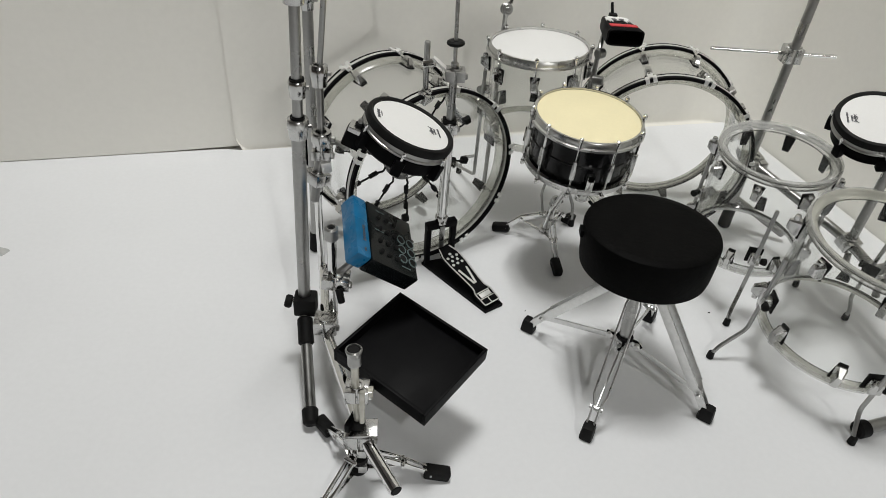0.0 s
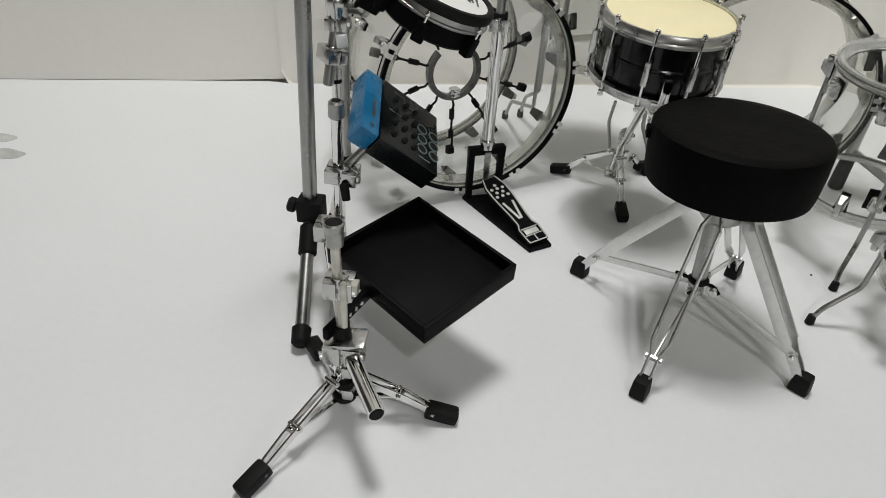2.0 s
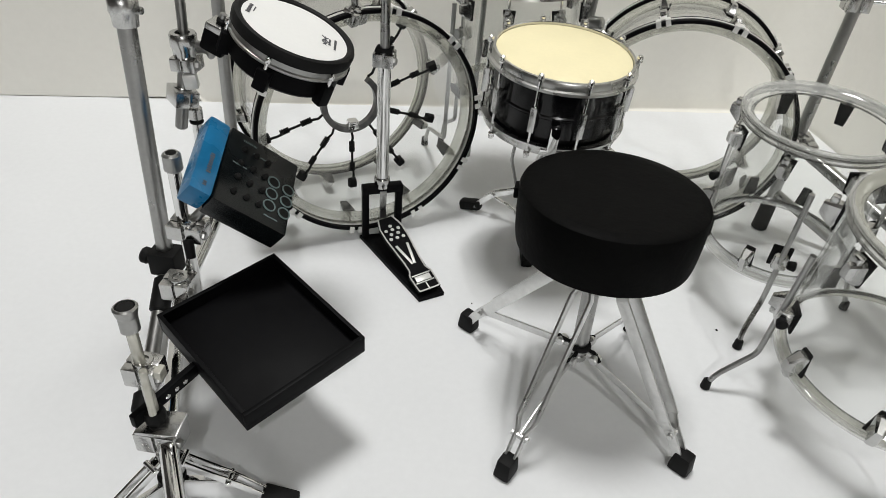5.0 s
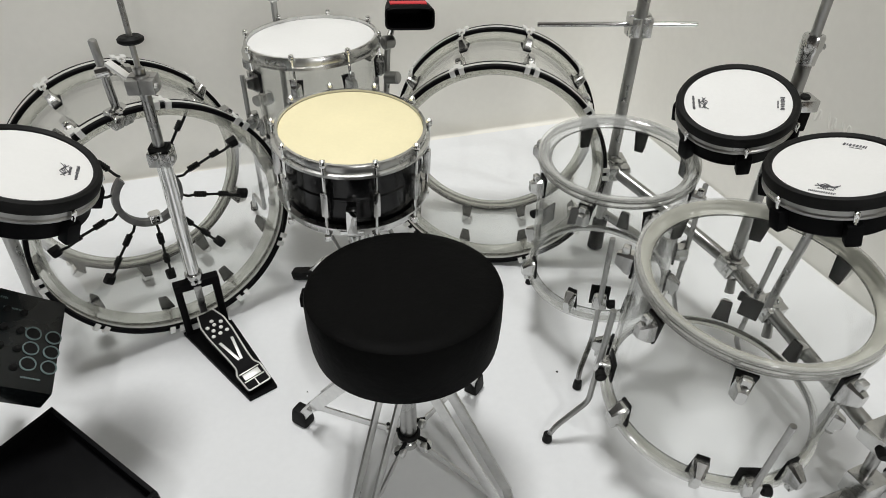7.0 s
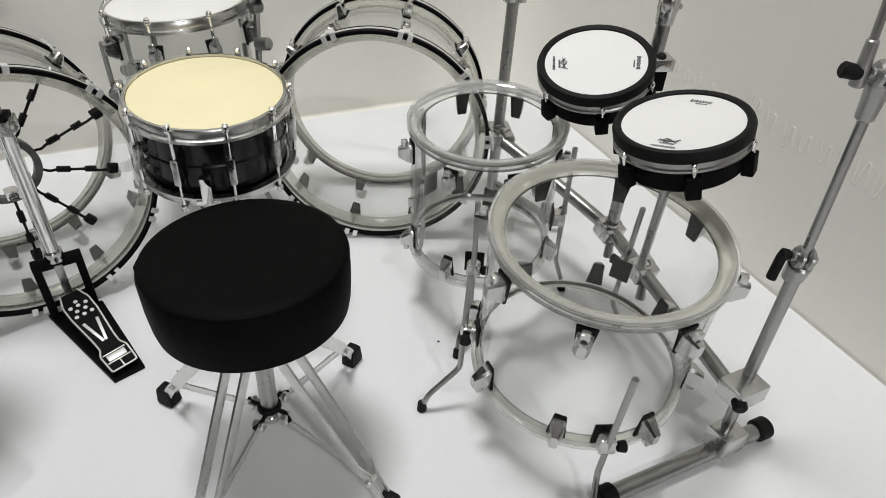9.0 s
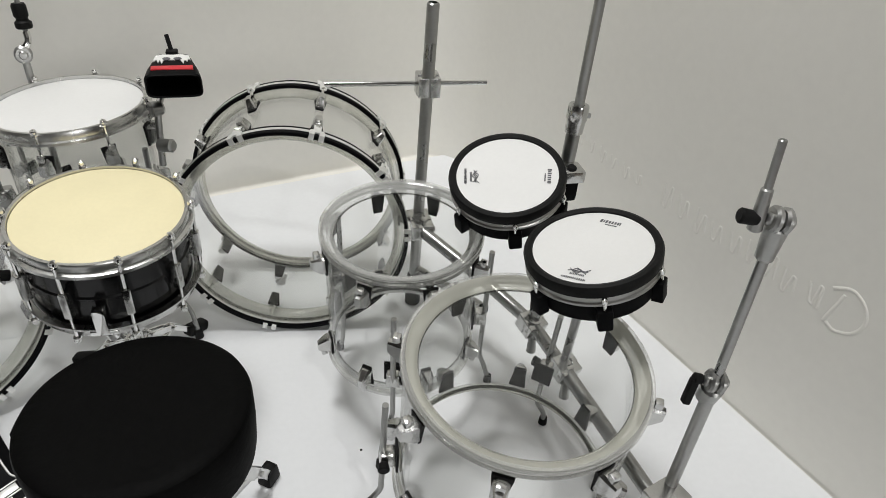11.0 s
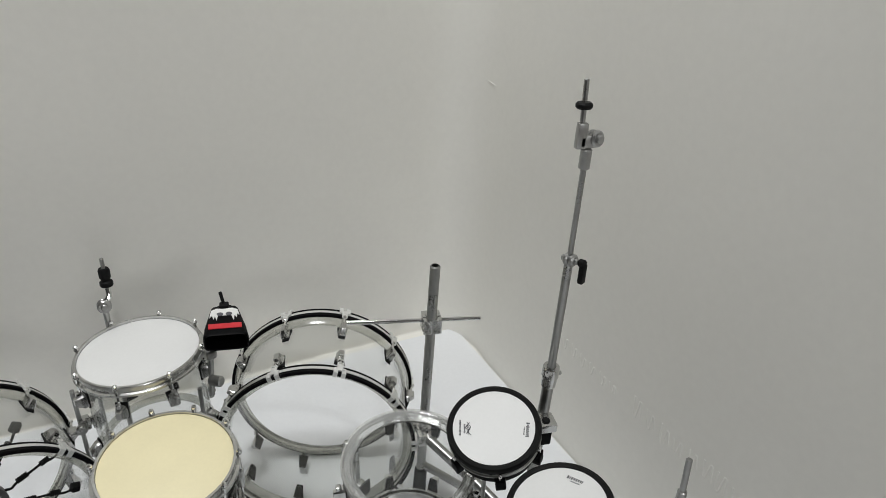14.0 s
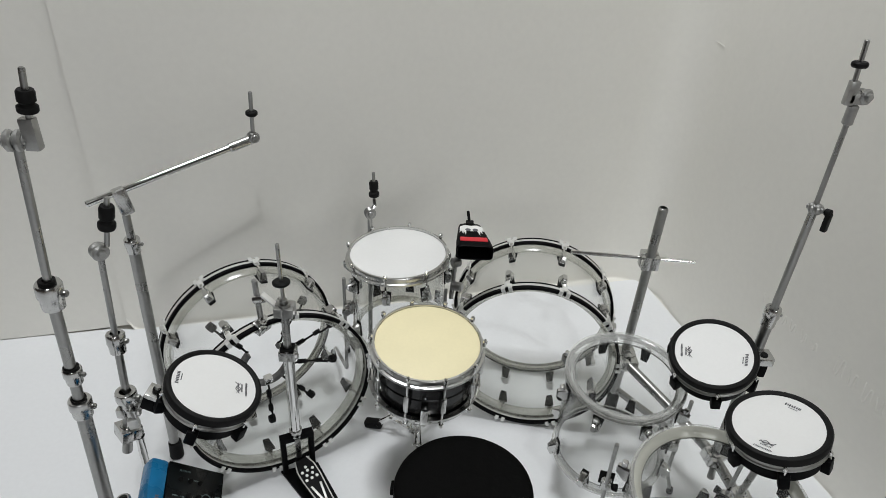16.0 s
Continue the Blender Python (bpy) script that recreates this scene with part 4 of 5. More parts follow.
# ---- hi-hat pedal and rod ----
def hihat():
    hh = thing("hihat_stand", "hi-hat stand with a black pedal clamped to the bass drum", "drum pedal", (0.10, 1.79, 0))
    L, R = Vector((0.056, 1.783, 0)), Vector((0.139, 1.821, 0))
    w = (R - L).normalized()
    fwd = Vector((w.y, -w.x, 0))
    # base plate: from the frame to the toe
    toe_r, toe_l = Vector((0.304, 1.589, 0)), Vector((0.247, 1.549, 0))
    bm = B()
    pts = [Vector((0.040, 1.782, 0)), toe_l, toe_r, Vector((0.155, 1.826, 0))]
    slab(bm, [(p.x, p.y) for p in pts], 0.010, shift(0, 0, 0.0105))
    part("base_plate", bm, BLACK, hh, "black base plate")
    bm = B()
    for p in (L, R):
        box(bm, (0.018, 0.020, 0.150), axes(p + Vector((0, 0, 0.082)), w, fwd), 0.003)
    box(bm, ((R - L).length + 0.018, 0.026, 0.022), axes((L + R) / 2 + Vector((0, 0, 0.160)), w, fwd), 0.003)
    part("pedal_frame", bm, BLACK, hh, "black upright pedal frame")
    # footboard
    heel = (toe_l + toe_r) / 2 - (toe_l + toe_r - L - R).normalized() * 0.012
    high = (L + R) / 2 + fwd * 0.035 + Vector((0, 0, 0.085))
    heel.z = 0.024
    x = (heel - high)
    at = axes(high, x, w)
    if (at.to_3x3() @ Vector((0, 0, 1))).z < 0:
        at = axes(high, x, -w)
    ln = x.length
    bm = B()
    shape = [(0.0, -0.022), (0.035, -0.033), (0.075, -0.033), (ln * 0.62, -0.025), (ln * 0.74, -0.024), (ln * 0.80, -0.033), (ln, -0.031), (ln, 0.031), (ln * 0.80, 0.033), (ln * 0.74, 0.024), (ln * 0.62, 0.025), (0.075, 0.033), (0.035, 0.033), (0.0, 0.022)]
    slab(bm, shape, 0.007, at)
    fb = part("footboard", bm, BLACK, hh, "black footboard with silver trim")
    bm = B()
    path(bm, [at @ Vector((px, py * 0.93, 0.002)) for px, py in shape], 0.0022, 6)
    part("trim", bm, SILVER, fb, "silver edge trim")
    bm = B()
    for px, py in ((0.045, -0.018), (0.045, 0.0), (0.045, 0.018), (0.060, -0.010), (0.060, 0.010), (0.075, -0.018), (0.075, 0.0), (0.075, 0.018), (0.032, 0.0)):
        tube(bm, at @ Vector((px, py, 0.0)), at @ Vector((px, py, 0.0028)), 0.0052, seg=10)
    part("grip_dots", bm, SILVER, fb, "silver grip dots")
    bm = B()
    for s in (-1, 1):
        a, b = at @ Vector((0.100, s * 0.016, 0.001)), at @ Vector((ln * 0.66, s * 0.003, 0.001))
        box(bm, ((b - a).length, 0.007, 0.0025), axes((a + b) / 2, b - a, at.to_3x3() @ Vector((0, 1, 0))), 0.0008)
    for px, py, sx, sy in ((0.808, 0, 0.003, 0.052), (0.905, 0, 0.003, 0.052), (0.955, 0, 0.020, 0.003)):
        box(bm, (sx, sy, 0.003), at @ shift(ln * px, py, 0.0012), 0.0008)
    part("emblem", bm, SILVER, fb, "silver V shape and heel plate")
    bm = B()
    box(bm, (0.017, 0.042, 0.003), at @ shift(ln * 0.857, 0, 0.0012), 0.0008)
    part("heel_badge", bm, SILVER, fb, "silver heel plate")
    # linkage
    bm = B()
    m = (L + R) / 2
    box(bm, (0.018, 0.008, 0.085), axes(m + Vector((0, 0, 0.115)) + fwd * 0.012, w, fwd), 0.002)
    part("link", bm, STEEL, hh)
    p0 = Vector((0.097, 1.801, 0.168))
    p1 = Vector((0.098, 1.797, 0.505))
    p2 = Vector((0.100, 1.791, 0.72))
    bm = B()
    tube(bm, p0, p1, 0.0165)
    low = part("lower_tube", bm, CHROME, hh, "bright lower tube")
    collar(low, p0 + Vector((0, 0, 0.012)), (0, 0, 1), 0.021, 0.030, lip=False)
    clamp(low, p1 + Vector((0, 0, 0.012)), (0, 0, 1), (0.050, 0.044, 0.036))
    bm = B()
    box(bm, (0.040, 0.034, 0.010), shift(p1.x, p1.y, p1.z + 0.034), 0.002)
    part("gasket", bm, RUBBER, low)
    bm = B()
    tube(bm, p1, p2, 0.0115)
    up = part("upper_tube", bm, STEEL, hh)
    clamp(up, (0.103, 1.787, 0.686), (0, 0, 1), (0.056, 0.046, 0.034), "grey cast block", CAST)
    felt(hh, p2 - Vector((0, 0, 0.01)), (0.095, 1.801, 0.894), 0.025, "washer", 0.345)
    # arm to the drum hoop
    bm = B()
    tube(bm, (0.012, 1.806, 0.702), (0.046, 1.800, 0.712), 0.0125)
    arm = part("hoop_arm", bm, CHROME, hh, "chrome elbow to the drum hoop")
    bm = B()
    a, b = Vector((0.044, 1.800, 0.722)), Vector((0.088, 1.786, 0.690))
    box(bm, ((b - a).length + 0.014, 0.020, 0.007), axes((a + b) / 2, b - a, (0.2, 1, 0)), 0.002)
    part("elbow_plate", bm, NICKEL, arm, "bright flat elbow plate")
    bm = B()
    tube(bm, (0.022, 1.825, 0.585), (0.021, 1.805, 0.770), 0.0085)
    part("hoop_post", bm, STEEL, arm)
    clamp(hh, (0.024, 1.815, 0.603), (0.35, -0.2, 1), (0.050, 0.036, 0.036), "silver clamp on the drum hoop")
    return hh


hihat()


# ---- left rack ----
def left_rack():
    rk = thing("drum_rack", "chrome pipe rack carrying stands on the hi-hat side", "drum rack", (-0.19, 1.2, 0))
    bm = B()
    path(bm, [(0.000, 0.808, 0.164), (-0.081, 0.941, 0.166), (-0.207, 1.262, 0.172), (-0.251, 1.534, 0.170)], 0.0150, 14)
    bar = part("crossbar", bm, CHROME, rk, "polished chrome pipe")
    d = (Vector((0.000, 0.808, 0.164)) - Vector((-0.081, 0.941, 0.166))).normalized()
    bm = B()
    tube(bm, Vector((0.000, 0.808, 0.164)) - d * 0.01, Vector((0.000, 0.808, 0.164)) + d * 0.0025, 0.0146)
    part("pipe_plug", bm, RUBBER, bar, "dark pipe end")
    # sloping leg with end cap
    bm = B()
    tube(bm, (-0.276, 1.335, 0.165), (-0.231, 1.098, 0.026), 0.0150)
    leg = part("leg", bm, STEEL, rk, "sloping steel pipe leg")
    bm = B()
    tube(bm, (-0.236, 1.122, 0.038), (-0.228, 1.078, 0.0205), 0.0215, 0.0195, bevel=0.007)
    part("end_cap", bm, RUBBER, leg, "black rubber end cap")
    bm = B()
    tube(bm, (-0.2745, 1.328, 0.160), (-0.262, 1.262, 0.121), 0.021)
    part("sleeve", bm, RUBBER, leg, "black sleeve")
    bm = B()
    box(bm, (0.060, 0.050, 0.056), shift(-0.273, 1.347, 0.195), 0.006)
    tube(bm, (-0.309, 1.349, 0.195), (-0.329, 1.349, 0.20), 0.018)
    part("clamp", bm, RUBBER, rk, "black plastic clamp")
    # upright pipe near the seat and its clamps
    bm = B()
    tube(bm, (-0.193, 1.304, 0.155), (-0.189, 1.298, 0.46), 0.0120)
    post = part("upright", bm, CHROME, rk, "short chrome upright")
    bm = B()
    tube(bm, (-0.189, 1.298, 0.452), (-0.188, 1.297, 0.490), 0.0172, 0.0168, bore=0.010)
    cap = part("cap", bm, CAST, post, "grey open cap")
    # black plug that paints the shade inside the hollow cap
    bm = B()
    tube(bm, (-0.189, 1.298, 0.462), (-0.188, 1.297, 0.484), 0.0098)
    part("cap_bore_shade", bm, RUBBER, cap)
    bm = B()
    tube(bm, (-0.258, 1.536, 0.160), (-0.258, 1.541, 0.450), 0.0105)
    rod = part("rear_upright", bm, CHROME, rk, "thin chrome upright")
    for z0, z1, mat in ((0.432, 0.462, ALU), (0.424, 0.432, RUBBER)):
        bm = B()
        tube(bm, (-0.258, 1.5405, z0), (-0.258, 1.541, z1), 0.0150, bore=0.008 if z1 > 0.46 else 0.0)
        part("cap", bm, mat, rod)
    clamp(rk, (-0.209, 1.272, 0.195), (0, 0, 1), (0.060, 0.052, 0.044))
    clamp(rk, (-0.181, 1.297, 0.325), (0.06, -0.05, 1), (0.070, 0.048, 0.036))
    bm = B()
    tube(bm, (-0.172, 1.271, 0.318), (-0.163, 1.255, 0.285), 0.010, 0.009)
    part("wing_screw", bm, RUBBER, rk, "dark wing screw")
    return rk


left_rack()


def left_stand_one():
    st = thing("cymbal_stand", "straight steel cymbal stand on the pipe rack", "cymbal stand", (-0.270, 1.355, 0.16), "cymbal stands")
    p = [Vector((-0.278, 1.352, 0.165)), Vector((-0.264, 1.366, 0.712)), Vector((-0.260, 1.368, 0.806)), Vector((-0.254, 1.370, 1.020)), Vector((-0.230, 1.374, 1.345))]
    bm = B()
    tube(bm, p[0], p[1], 0.0165)
    part("lower_tube", bm, STEEL, st, "satin steel lower tube")
    bm = B()
    tube(bm, p[1], p[3], 0.0120)
    part("middle_tube", bm, STEEL, st)
    bm = B()
    tube(bm, p[3], p[4], 0.0085)
    part("upper_tube", bm, STEEL, st)
    collar(st, p[1], p[1] - p[0], 0.025, 0.048, lip=True)
    collar(st, p[2], p[3] - p[2], 0.020, 0.040, lip=True)
    collar(st, p[3], p[3] - p[2], 0.026, 0.060, lip=True)
    for q in (p[1] + Vector((0, 0, 0.026)), p[2] + Vector((0, 0, 0.022)), p[3] + Vector((0, 0, 0.034))):
        bm = B()
        lathe(bm, [(0.008, -0.004), (0.0165, -0.004), (0.0165, 0.003), (0.008, 0.004)], shift(*q), 18)
        part("bushing", bm, RUBBER, st)
    tilter(st, p[4] + Vector((0.0, -0.005, 0.01)), (1, 0.2, 0), 0.020, wing=False)
    bm = B()
    box(bm, (0.026, 0.020, 0.060), shift(p[4].x + 0.030, p[4].y, p[4].z + 0.022), 0.004)
    part("tilter_arm", bm, CAST, st)
    felt(st, (p[4].x + 0.032, p[4].y, p[4].z + 0.03), (p[4].x + 0.046, p[4].y, p[4].z + 0.14), 0.0155, share=0.48, tall=0.72)
    return st


left_stand_one()


def left_stand_two():
    st = thing("cymbal_stand", "thin steel cymbal arm clamped beside a tilted pad", "cymbal stand", (-0.256, 1.470, 0.446), "cymbal stands")
    p = [Vector((-0.256, 1.470, 0.446)), Vector((-0.233, 1.493, 0.602)), Vector((-0.235, 1.516, 0.775)), Vector((-0.208, 1.497, 1.030))]
    bm = B()
    tube(bm, p[0], p[1], 0.0125)
    part("lower_tube", bm, STEEL, st)
    bm = B()
    tube(bm, p[1], p[2], 0.0095)
    part("middle_tube", bm, STEEL, st)
    bm = B()
    tube(bm, p[2], p[3], 0.0070)
    part("upper_tube", bm, STEEL, st)
    collar(st, p[2], p[2] - p[1], 0.022, 0.052)
    collar(st, p[1] + Vector((0, 0, 0.012)), (0, 0, 1), 0.026, 0.050)
    clamp(st, p[1] - Vector((0, 0, 0.022)), (0, 0, 1), (0.050, 0.046, 0.030), "silver hinged clamp")
    low = clamp(st, (-0.246, 1.478, 0.515), p[1] - p[0], (0.058, 0.046, 0.034), "silver lower clamp")
    bm = B()
    box(bm, (0.026, 0.024, 0.030), axes(Vector((-0.222, 1.476, 0.550)), (1, 0.3, 0.1), (-0.3, 1, 0)), 0.004)
    part("hinge_block", bm, NICKEL, low, "bright hinge block")
    bm = B()
    tube(bm, (-0.250, 1.490, 0.500), (-0.258, 1.538, 0.470), 0.010)
    part("link", bm, ALU, low)
    tilter(st, p[3] + Vector((0, 0, 0.016)), (0.7, -0.7, 0), 0.019, wing=False)
    felt(st, p[3] + Vector((0.020, 0.0, 0.03)), p[3] + Vector((0.044, 0.002, 0.150)), 0.016, share=0.60)
    return st


left_stand_two()


def boom_stand():
    st = thing("boom_stand", "steel boom stand with its arm over the bass drum", "cymbal stand", (-0.325, 1.838, 0), "cymbal stands")
    x, y = -0.310, 1.838
    fx, fy = -0.325, 1.838
    bm = B()
    tube(bm, (fx, fy, 0.02), (x, y, 0.835), 0.0155)
    part("lower_tube", bm, STEEL, st)
    bm = B()
    tube(bm, (fx, fy, 0.0), (fx + 0.003, fy, 0.075), 0.023, 0.021)
    part("rubber_foot", bm, RUBBER, st, "black rubber boot")
    bm = B()
    tube(bm, (x, y, 0.83), (x, y, 0.99), 0.0105)
    part("middle_tube", bm, STEEL, st)
    collar(st, (x, y, 0.846), (0, 0, 1), 0.021, 0.044)
    a, b = Vector((-0.380, 1.786, 0.996)), Vector((-0.016, 2.058, 1.080))
    bm = B()
    tube(bm, a, b, 0.0092)
    part("boom_arm", bm, CHROME, st, "bright chrome boom arm")
    bm = B()
    box(bm, (0.036, 0.078, 0.028), axes(Vector((x, y, 0.982)), b - a, (0, 0, 1)), 0.008)
    part("boom_joint", bm, ALU, st)
    bm = B()
    tube(bm, b - (b - a).normalized() * 0.070, b + (b - a).normalized() * 0.004, 0.0140)
    part("arm_end", bm, ALU, st)
    tilter(st, b + Vector((0.004, 0, 0.006)), (0.5, -0.8, 0.2), 0.0165, wing=False)
    felt(st, b + Vector((0.004, 0, 0.006)), b + Vector((0.008, 0.002, 0.138)), 0.017, "washer", 0.54)
    return st


boom_stand()


def pad_arm_left():
    ob = thing("pad_mount", "black and chrome rod mount of the tilted pad", "drum hardware", (-0.19, 1.50, 0.6))
    m = frame_z((0.42, -0.03, 1), (-0.150, 1.466, 0.644))
    bm = B()
    box(bm, (0.048, 0.046, 0.044), m, 0.006)
    part("mount_block", bm, BLACK, ob, "black mount block")
    bm = B()
    box(bm, (0.042, 0.042, 0.014), m @ shift(-0.006, 0, 0.029), 0.003)
    part("mount_plate", bm, ALU, ob)
    bm = B()
    path(bm, [m @ Vector((-0.006, 0, 0.055)), m @ Vector((-0.006, 0, -0.04)), (-0.190, 1.502, 0.606), (-0.232, 1.503, 0.602)], 0.0065)
    part("l_rod", bm, STEEL, ob, "bent steel rod")
    bm = B()
    tube(bm, m @ Vector((-0.006, 0, 0.036)), m @ Vector((-0.006, 0, 0.046)), 0.010)
    part("bolt", bm, RUBBER, ob)
    return ob


pad_arm_left()


def module():
    tl, tr, br = Vector((-0.146, 1.386, 0.535)), Vector((-0.007, 1.444, 0.407)), Vector((0.030, 1.262, 0.366))
    bl = Vector((-0.115, 1.212, 0.480))
    u, v = ((tr - tl) + (br - bl)) / 2, ((bl - tl) + (br - tr)) / 2
    at = axes((tl + tr + bl + br) / 4, u, -v)
    w, h, dp = u.length, v.length, 0.050
    ob = thing("sound_module", "tilted black sound module with a blue end and round buttons", "sound module", at @ Vector((0, 0, -dp)))
    bw = w * 0.23
    bm = B()
    box(bm, (w - bw, h, dp), at @ shift(bw / 2, 0, -dp / 2), 0.004)
    body = part("body", bm, GLOSS, ob, "glossy black plastic body")
    bm = B()
    box(bm, (bw, h, dp), at @ shift(-w / 2 + bw / 2 - 0.0005, 0, -dp / 2), 0.010)
    part("blue_end", bm, BLUE, ob, "glossy blue end panel")
    for i in range(3):
        for j in range(2):
            bm = B()
            lathe(bm, [(0.0110, 0), (0.0132, 0), (0.0128, 0.0025), (0.0113, 0.0025)], at @ shift(w * 0.27 + j * 0.032, -h * 0.22 + i * 0.030 - 0.004, 0.0002), 20)
            btn = part("button_ring", bm, TEAL, body, "pale ring round a button" if i == j == 0 else "")
            bm = B()
            lathe(bm, [(0.0005, 0.0015), (0.010, 0.0015), (0.0105, 0.0)], at @ shift(w * 0.27 + j * 0.032, -h * 0.22 + i * 0.030 - 0.004, 0.0004), 18, closed=False)
            part("button", bm, RUBBER, btn)
    for i in range(4):
        for j in range(3):
            m = at @ shift(-w * 0.10 + j * 0.026, -h * 0.30 + i * 0.036, 0)
            bm = B()
            tube(bm, m @ Vector((0, 0, 0)), m @ Vector((0, 0, 0.008)), 0.0065, 0.005, seg=10)
            part("knob", bm, RUBBER, body)
    print_bars(body, at @ shift(0, 0, 0.0003), ((-0.01, h * 0.40, 0.03, 0.006), (0.02, h * 0.30, 0.04, 0.004), (0.05, h * 0.12, 0.03, 0.004), (-0.02, 0.01, 0.03, 0.004), (0.06, -h * 0.38, 0.03, 0.004)), TEAL)
    print_bars(ob, at @ shift(-w / 2 + bw * 0.55, -h * 0.12, 0.0005) @ turn_z(90), ((0.0, 0, 0.05, 0.010), (-0.05, 0.0, 0.012, 0.010)), INK)
    bm = B()
    tube(bm, at @ Vector((-0.02, -0.02, -dp)), Vector((-0.183, 1.309, 0.33)), 0.010)
    part("mount_rod", bm, STEEL, ob, "grey mount rod")
    return ob


module()


def tray():
    r, b = Vector((0.2105, 1.150, 0.260)), Vector((-0.024, 1.300, 0.284))
    f = Vector((0.062, 0.955, 0.240))
    u, v = r - f, (b - r)
    at = axes((b + f) / 2, u, v)
    w, h, dp, t = u.length, v.length, 0.042, 0.008
    ob = thing("tray", "square shallow black tray table held by a stand", "tray", at @ Vector((0, 0, -dp)))
    bm = B()
    box(bm, (w, h, 0.008), at @ shift(0, 0, -dp + 0.012), 0.002)
    part("tray_floor", bm, BLACK, ob, "matt black tray bottom")
    for sx, sy, px, py in ((w, t, 0, h / 2 - t / 2), (w, t, 0, -h / 2 + t / 2), (t, h - 2 * t, w / 2 - t / 2, 0), (t, h - 2 * t, -w / 2 + t / 2, 0)):
        bm = B()
        box(bm, (sx, sy, dp), at @ shift(px, py, -dp / 2), 0.0015)
        part("rim", bm, BLACK, ob)
    e = at @ Vector((-w / 2, h * 0.06, -dp * 0.75))
    end = Vector((-0.112, 0.926, 0.222))
    bm = B()
    d = end - e
    box(bm, (d.length + 0.02, 0.012, 0.026), axes((e + end) / 2, d, (0, 0, 1)) @ Matrix.Rotation(radians(90), 4, "X"), 0.003)
    arm = part("arm", bm, BLACK, ob, "black perforated arm")
    for k in (0.25, 0.4, 0.55):
        c = e + d * k
        n = d.normalized().cross(Vector((0, 0, 1))).normalized()
        bm = B()
        tube(bm, c - n * 0.009, c + n * 0.009, 0.005, seg=8)
        part("rivet", bm, CHROME, arm)
    return ob


tray()


def tray_stand():
    st = thing("tray_stand", "low chrome tripod stand holding the black tray", "drum stand", (-0.094, 0.944, 0))
    c = Vector((-0.094, 0.944, 0))
    bm = B()
    tube(bm, c + Vector((0, 0, 0.03)), c + Vector((-0.003, 0.004, 0.20)), 0.017)
    post = part("post", bm, CHROME, st)
    bm = B()
    tube(bm, c + Vector((0, 0, 0.20)), c + Vector((-0.005, 0.006, 0.400)), 0.0088)
    upper = part("upper_post", bm, CAP, st, "yellowed clear upper post")
    bm = B()
    tube(bm, c + Vector((-0.005, 0.006, 0.400)), c + Vector((-0.006, 0.008, 0.438)), 0.0108, 0.0182, bore=0.0145)
    cap = part("cap", bm, CAST, upper, "aged cap on the post")
    # the dark of the opening is a black plug, not real shade
    bm = B()
    tube(bm, c + Vector((-0.006, 0.007, 0.410)), c + Vector((-0.006, 0.008, 0.4365)), 0.0110, 0.0144)
    part("cap_bore_shade", bm, RUBBER, cap, "black plug standing for the shade in the cap")
    clamp(st, c + Vector((0.004, 0, 0.168)), (0, 0, 1), (0.070, 0.052, 0.046))
    bm = B()
    box(bm, (0.072, 0.046, 0.010), frame_z((-0.10, -0.12, 1), c + Vector((0.010, -0.004, 0.197))), 0.002)
    part("clamp_plate", bm, ALU, st, "bright flat clamp plate")
    for z in (0.130, 0.072):
        bm = B()
        box(bm, (0.020, 0.046, 0.024), shift(c.x + 0.012, c.y - 0.004, z), 0.003)
        part("leg_bracket", bm, ALU, post)
    clamp(st, c + Vector((0, 0.006, 0.31)), (0, 0, 1), (0.052, 0.042, 0.040))
    bm = B()
    lathe(bm, [(0.0085, -0.012), (0.0165, -0.012), (0.0180, 0.0), (0.0145, 0.012), (0.0085, 0.012)], shift(c.x, c.y, 0.214), 20)
    part("collar", bm, RUBBER, post, "black collar")
    bm = B()
    tube(bm, c + Vector((0.012, -0.020, 0.240)), c + Vector((0.012, -0.016, 0.335)), 0.0062)
    box(bm, (0.018, 0.020, 0.020), shift(c.x + 0.026, c.y - 0.002, 0.318), 0.003)
    part("wing_screw", bm, CAP, st, "yellowed clear wing screw")
    for z, hgt in ((0.088, 0.014), (0.05, 0.012)):
        bm = B()
        lathe(bm, [(0.016, -hgt / 2), (0.024, -hgt / 2), (0.024, hgt / 2), (0.016, hgt / 2)], shift(c.x, c.y, z), 20)
        part("collar", bm, RUBBER, post)
    for f in ((0.108, 0.955), (-0.213, 0.738), (-0.20, 1.09)):
        tripod_leg(st, c + Vector((0, 0, 0.105)), c + Vector((0, 0, 0.045)), (*f, 0.0))
    return st


tray_stand()


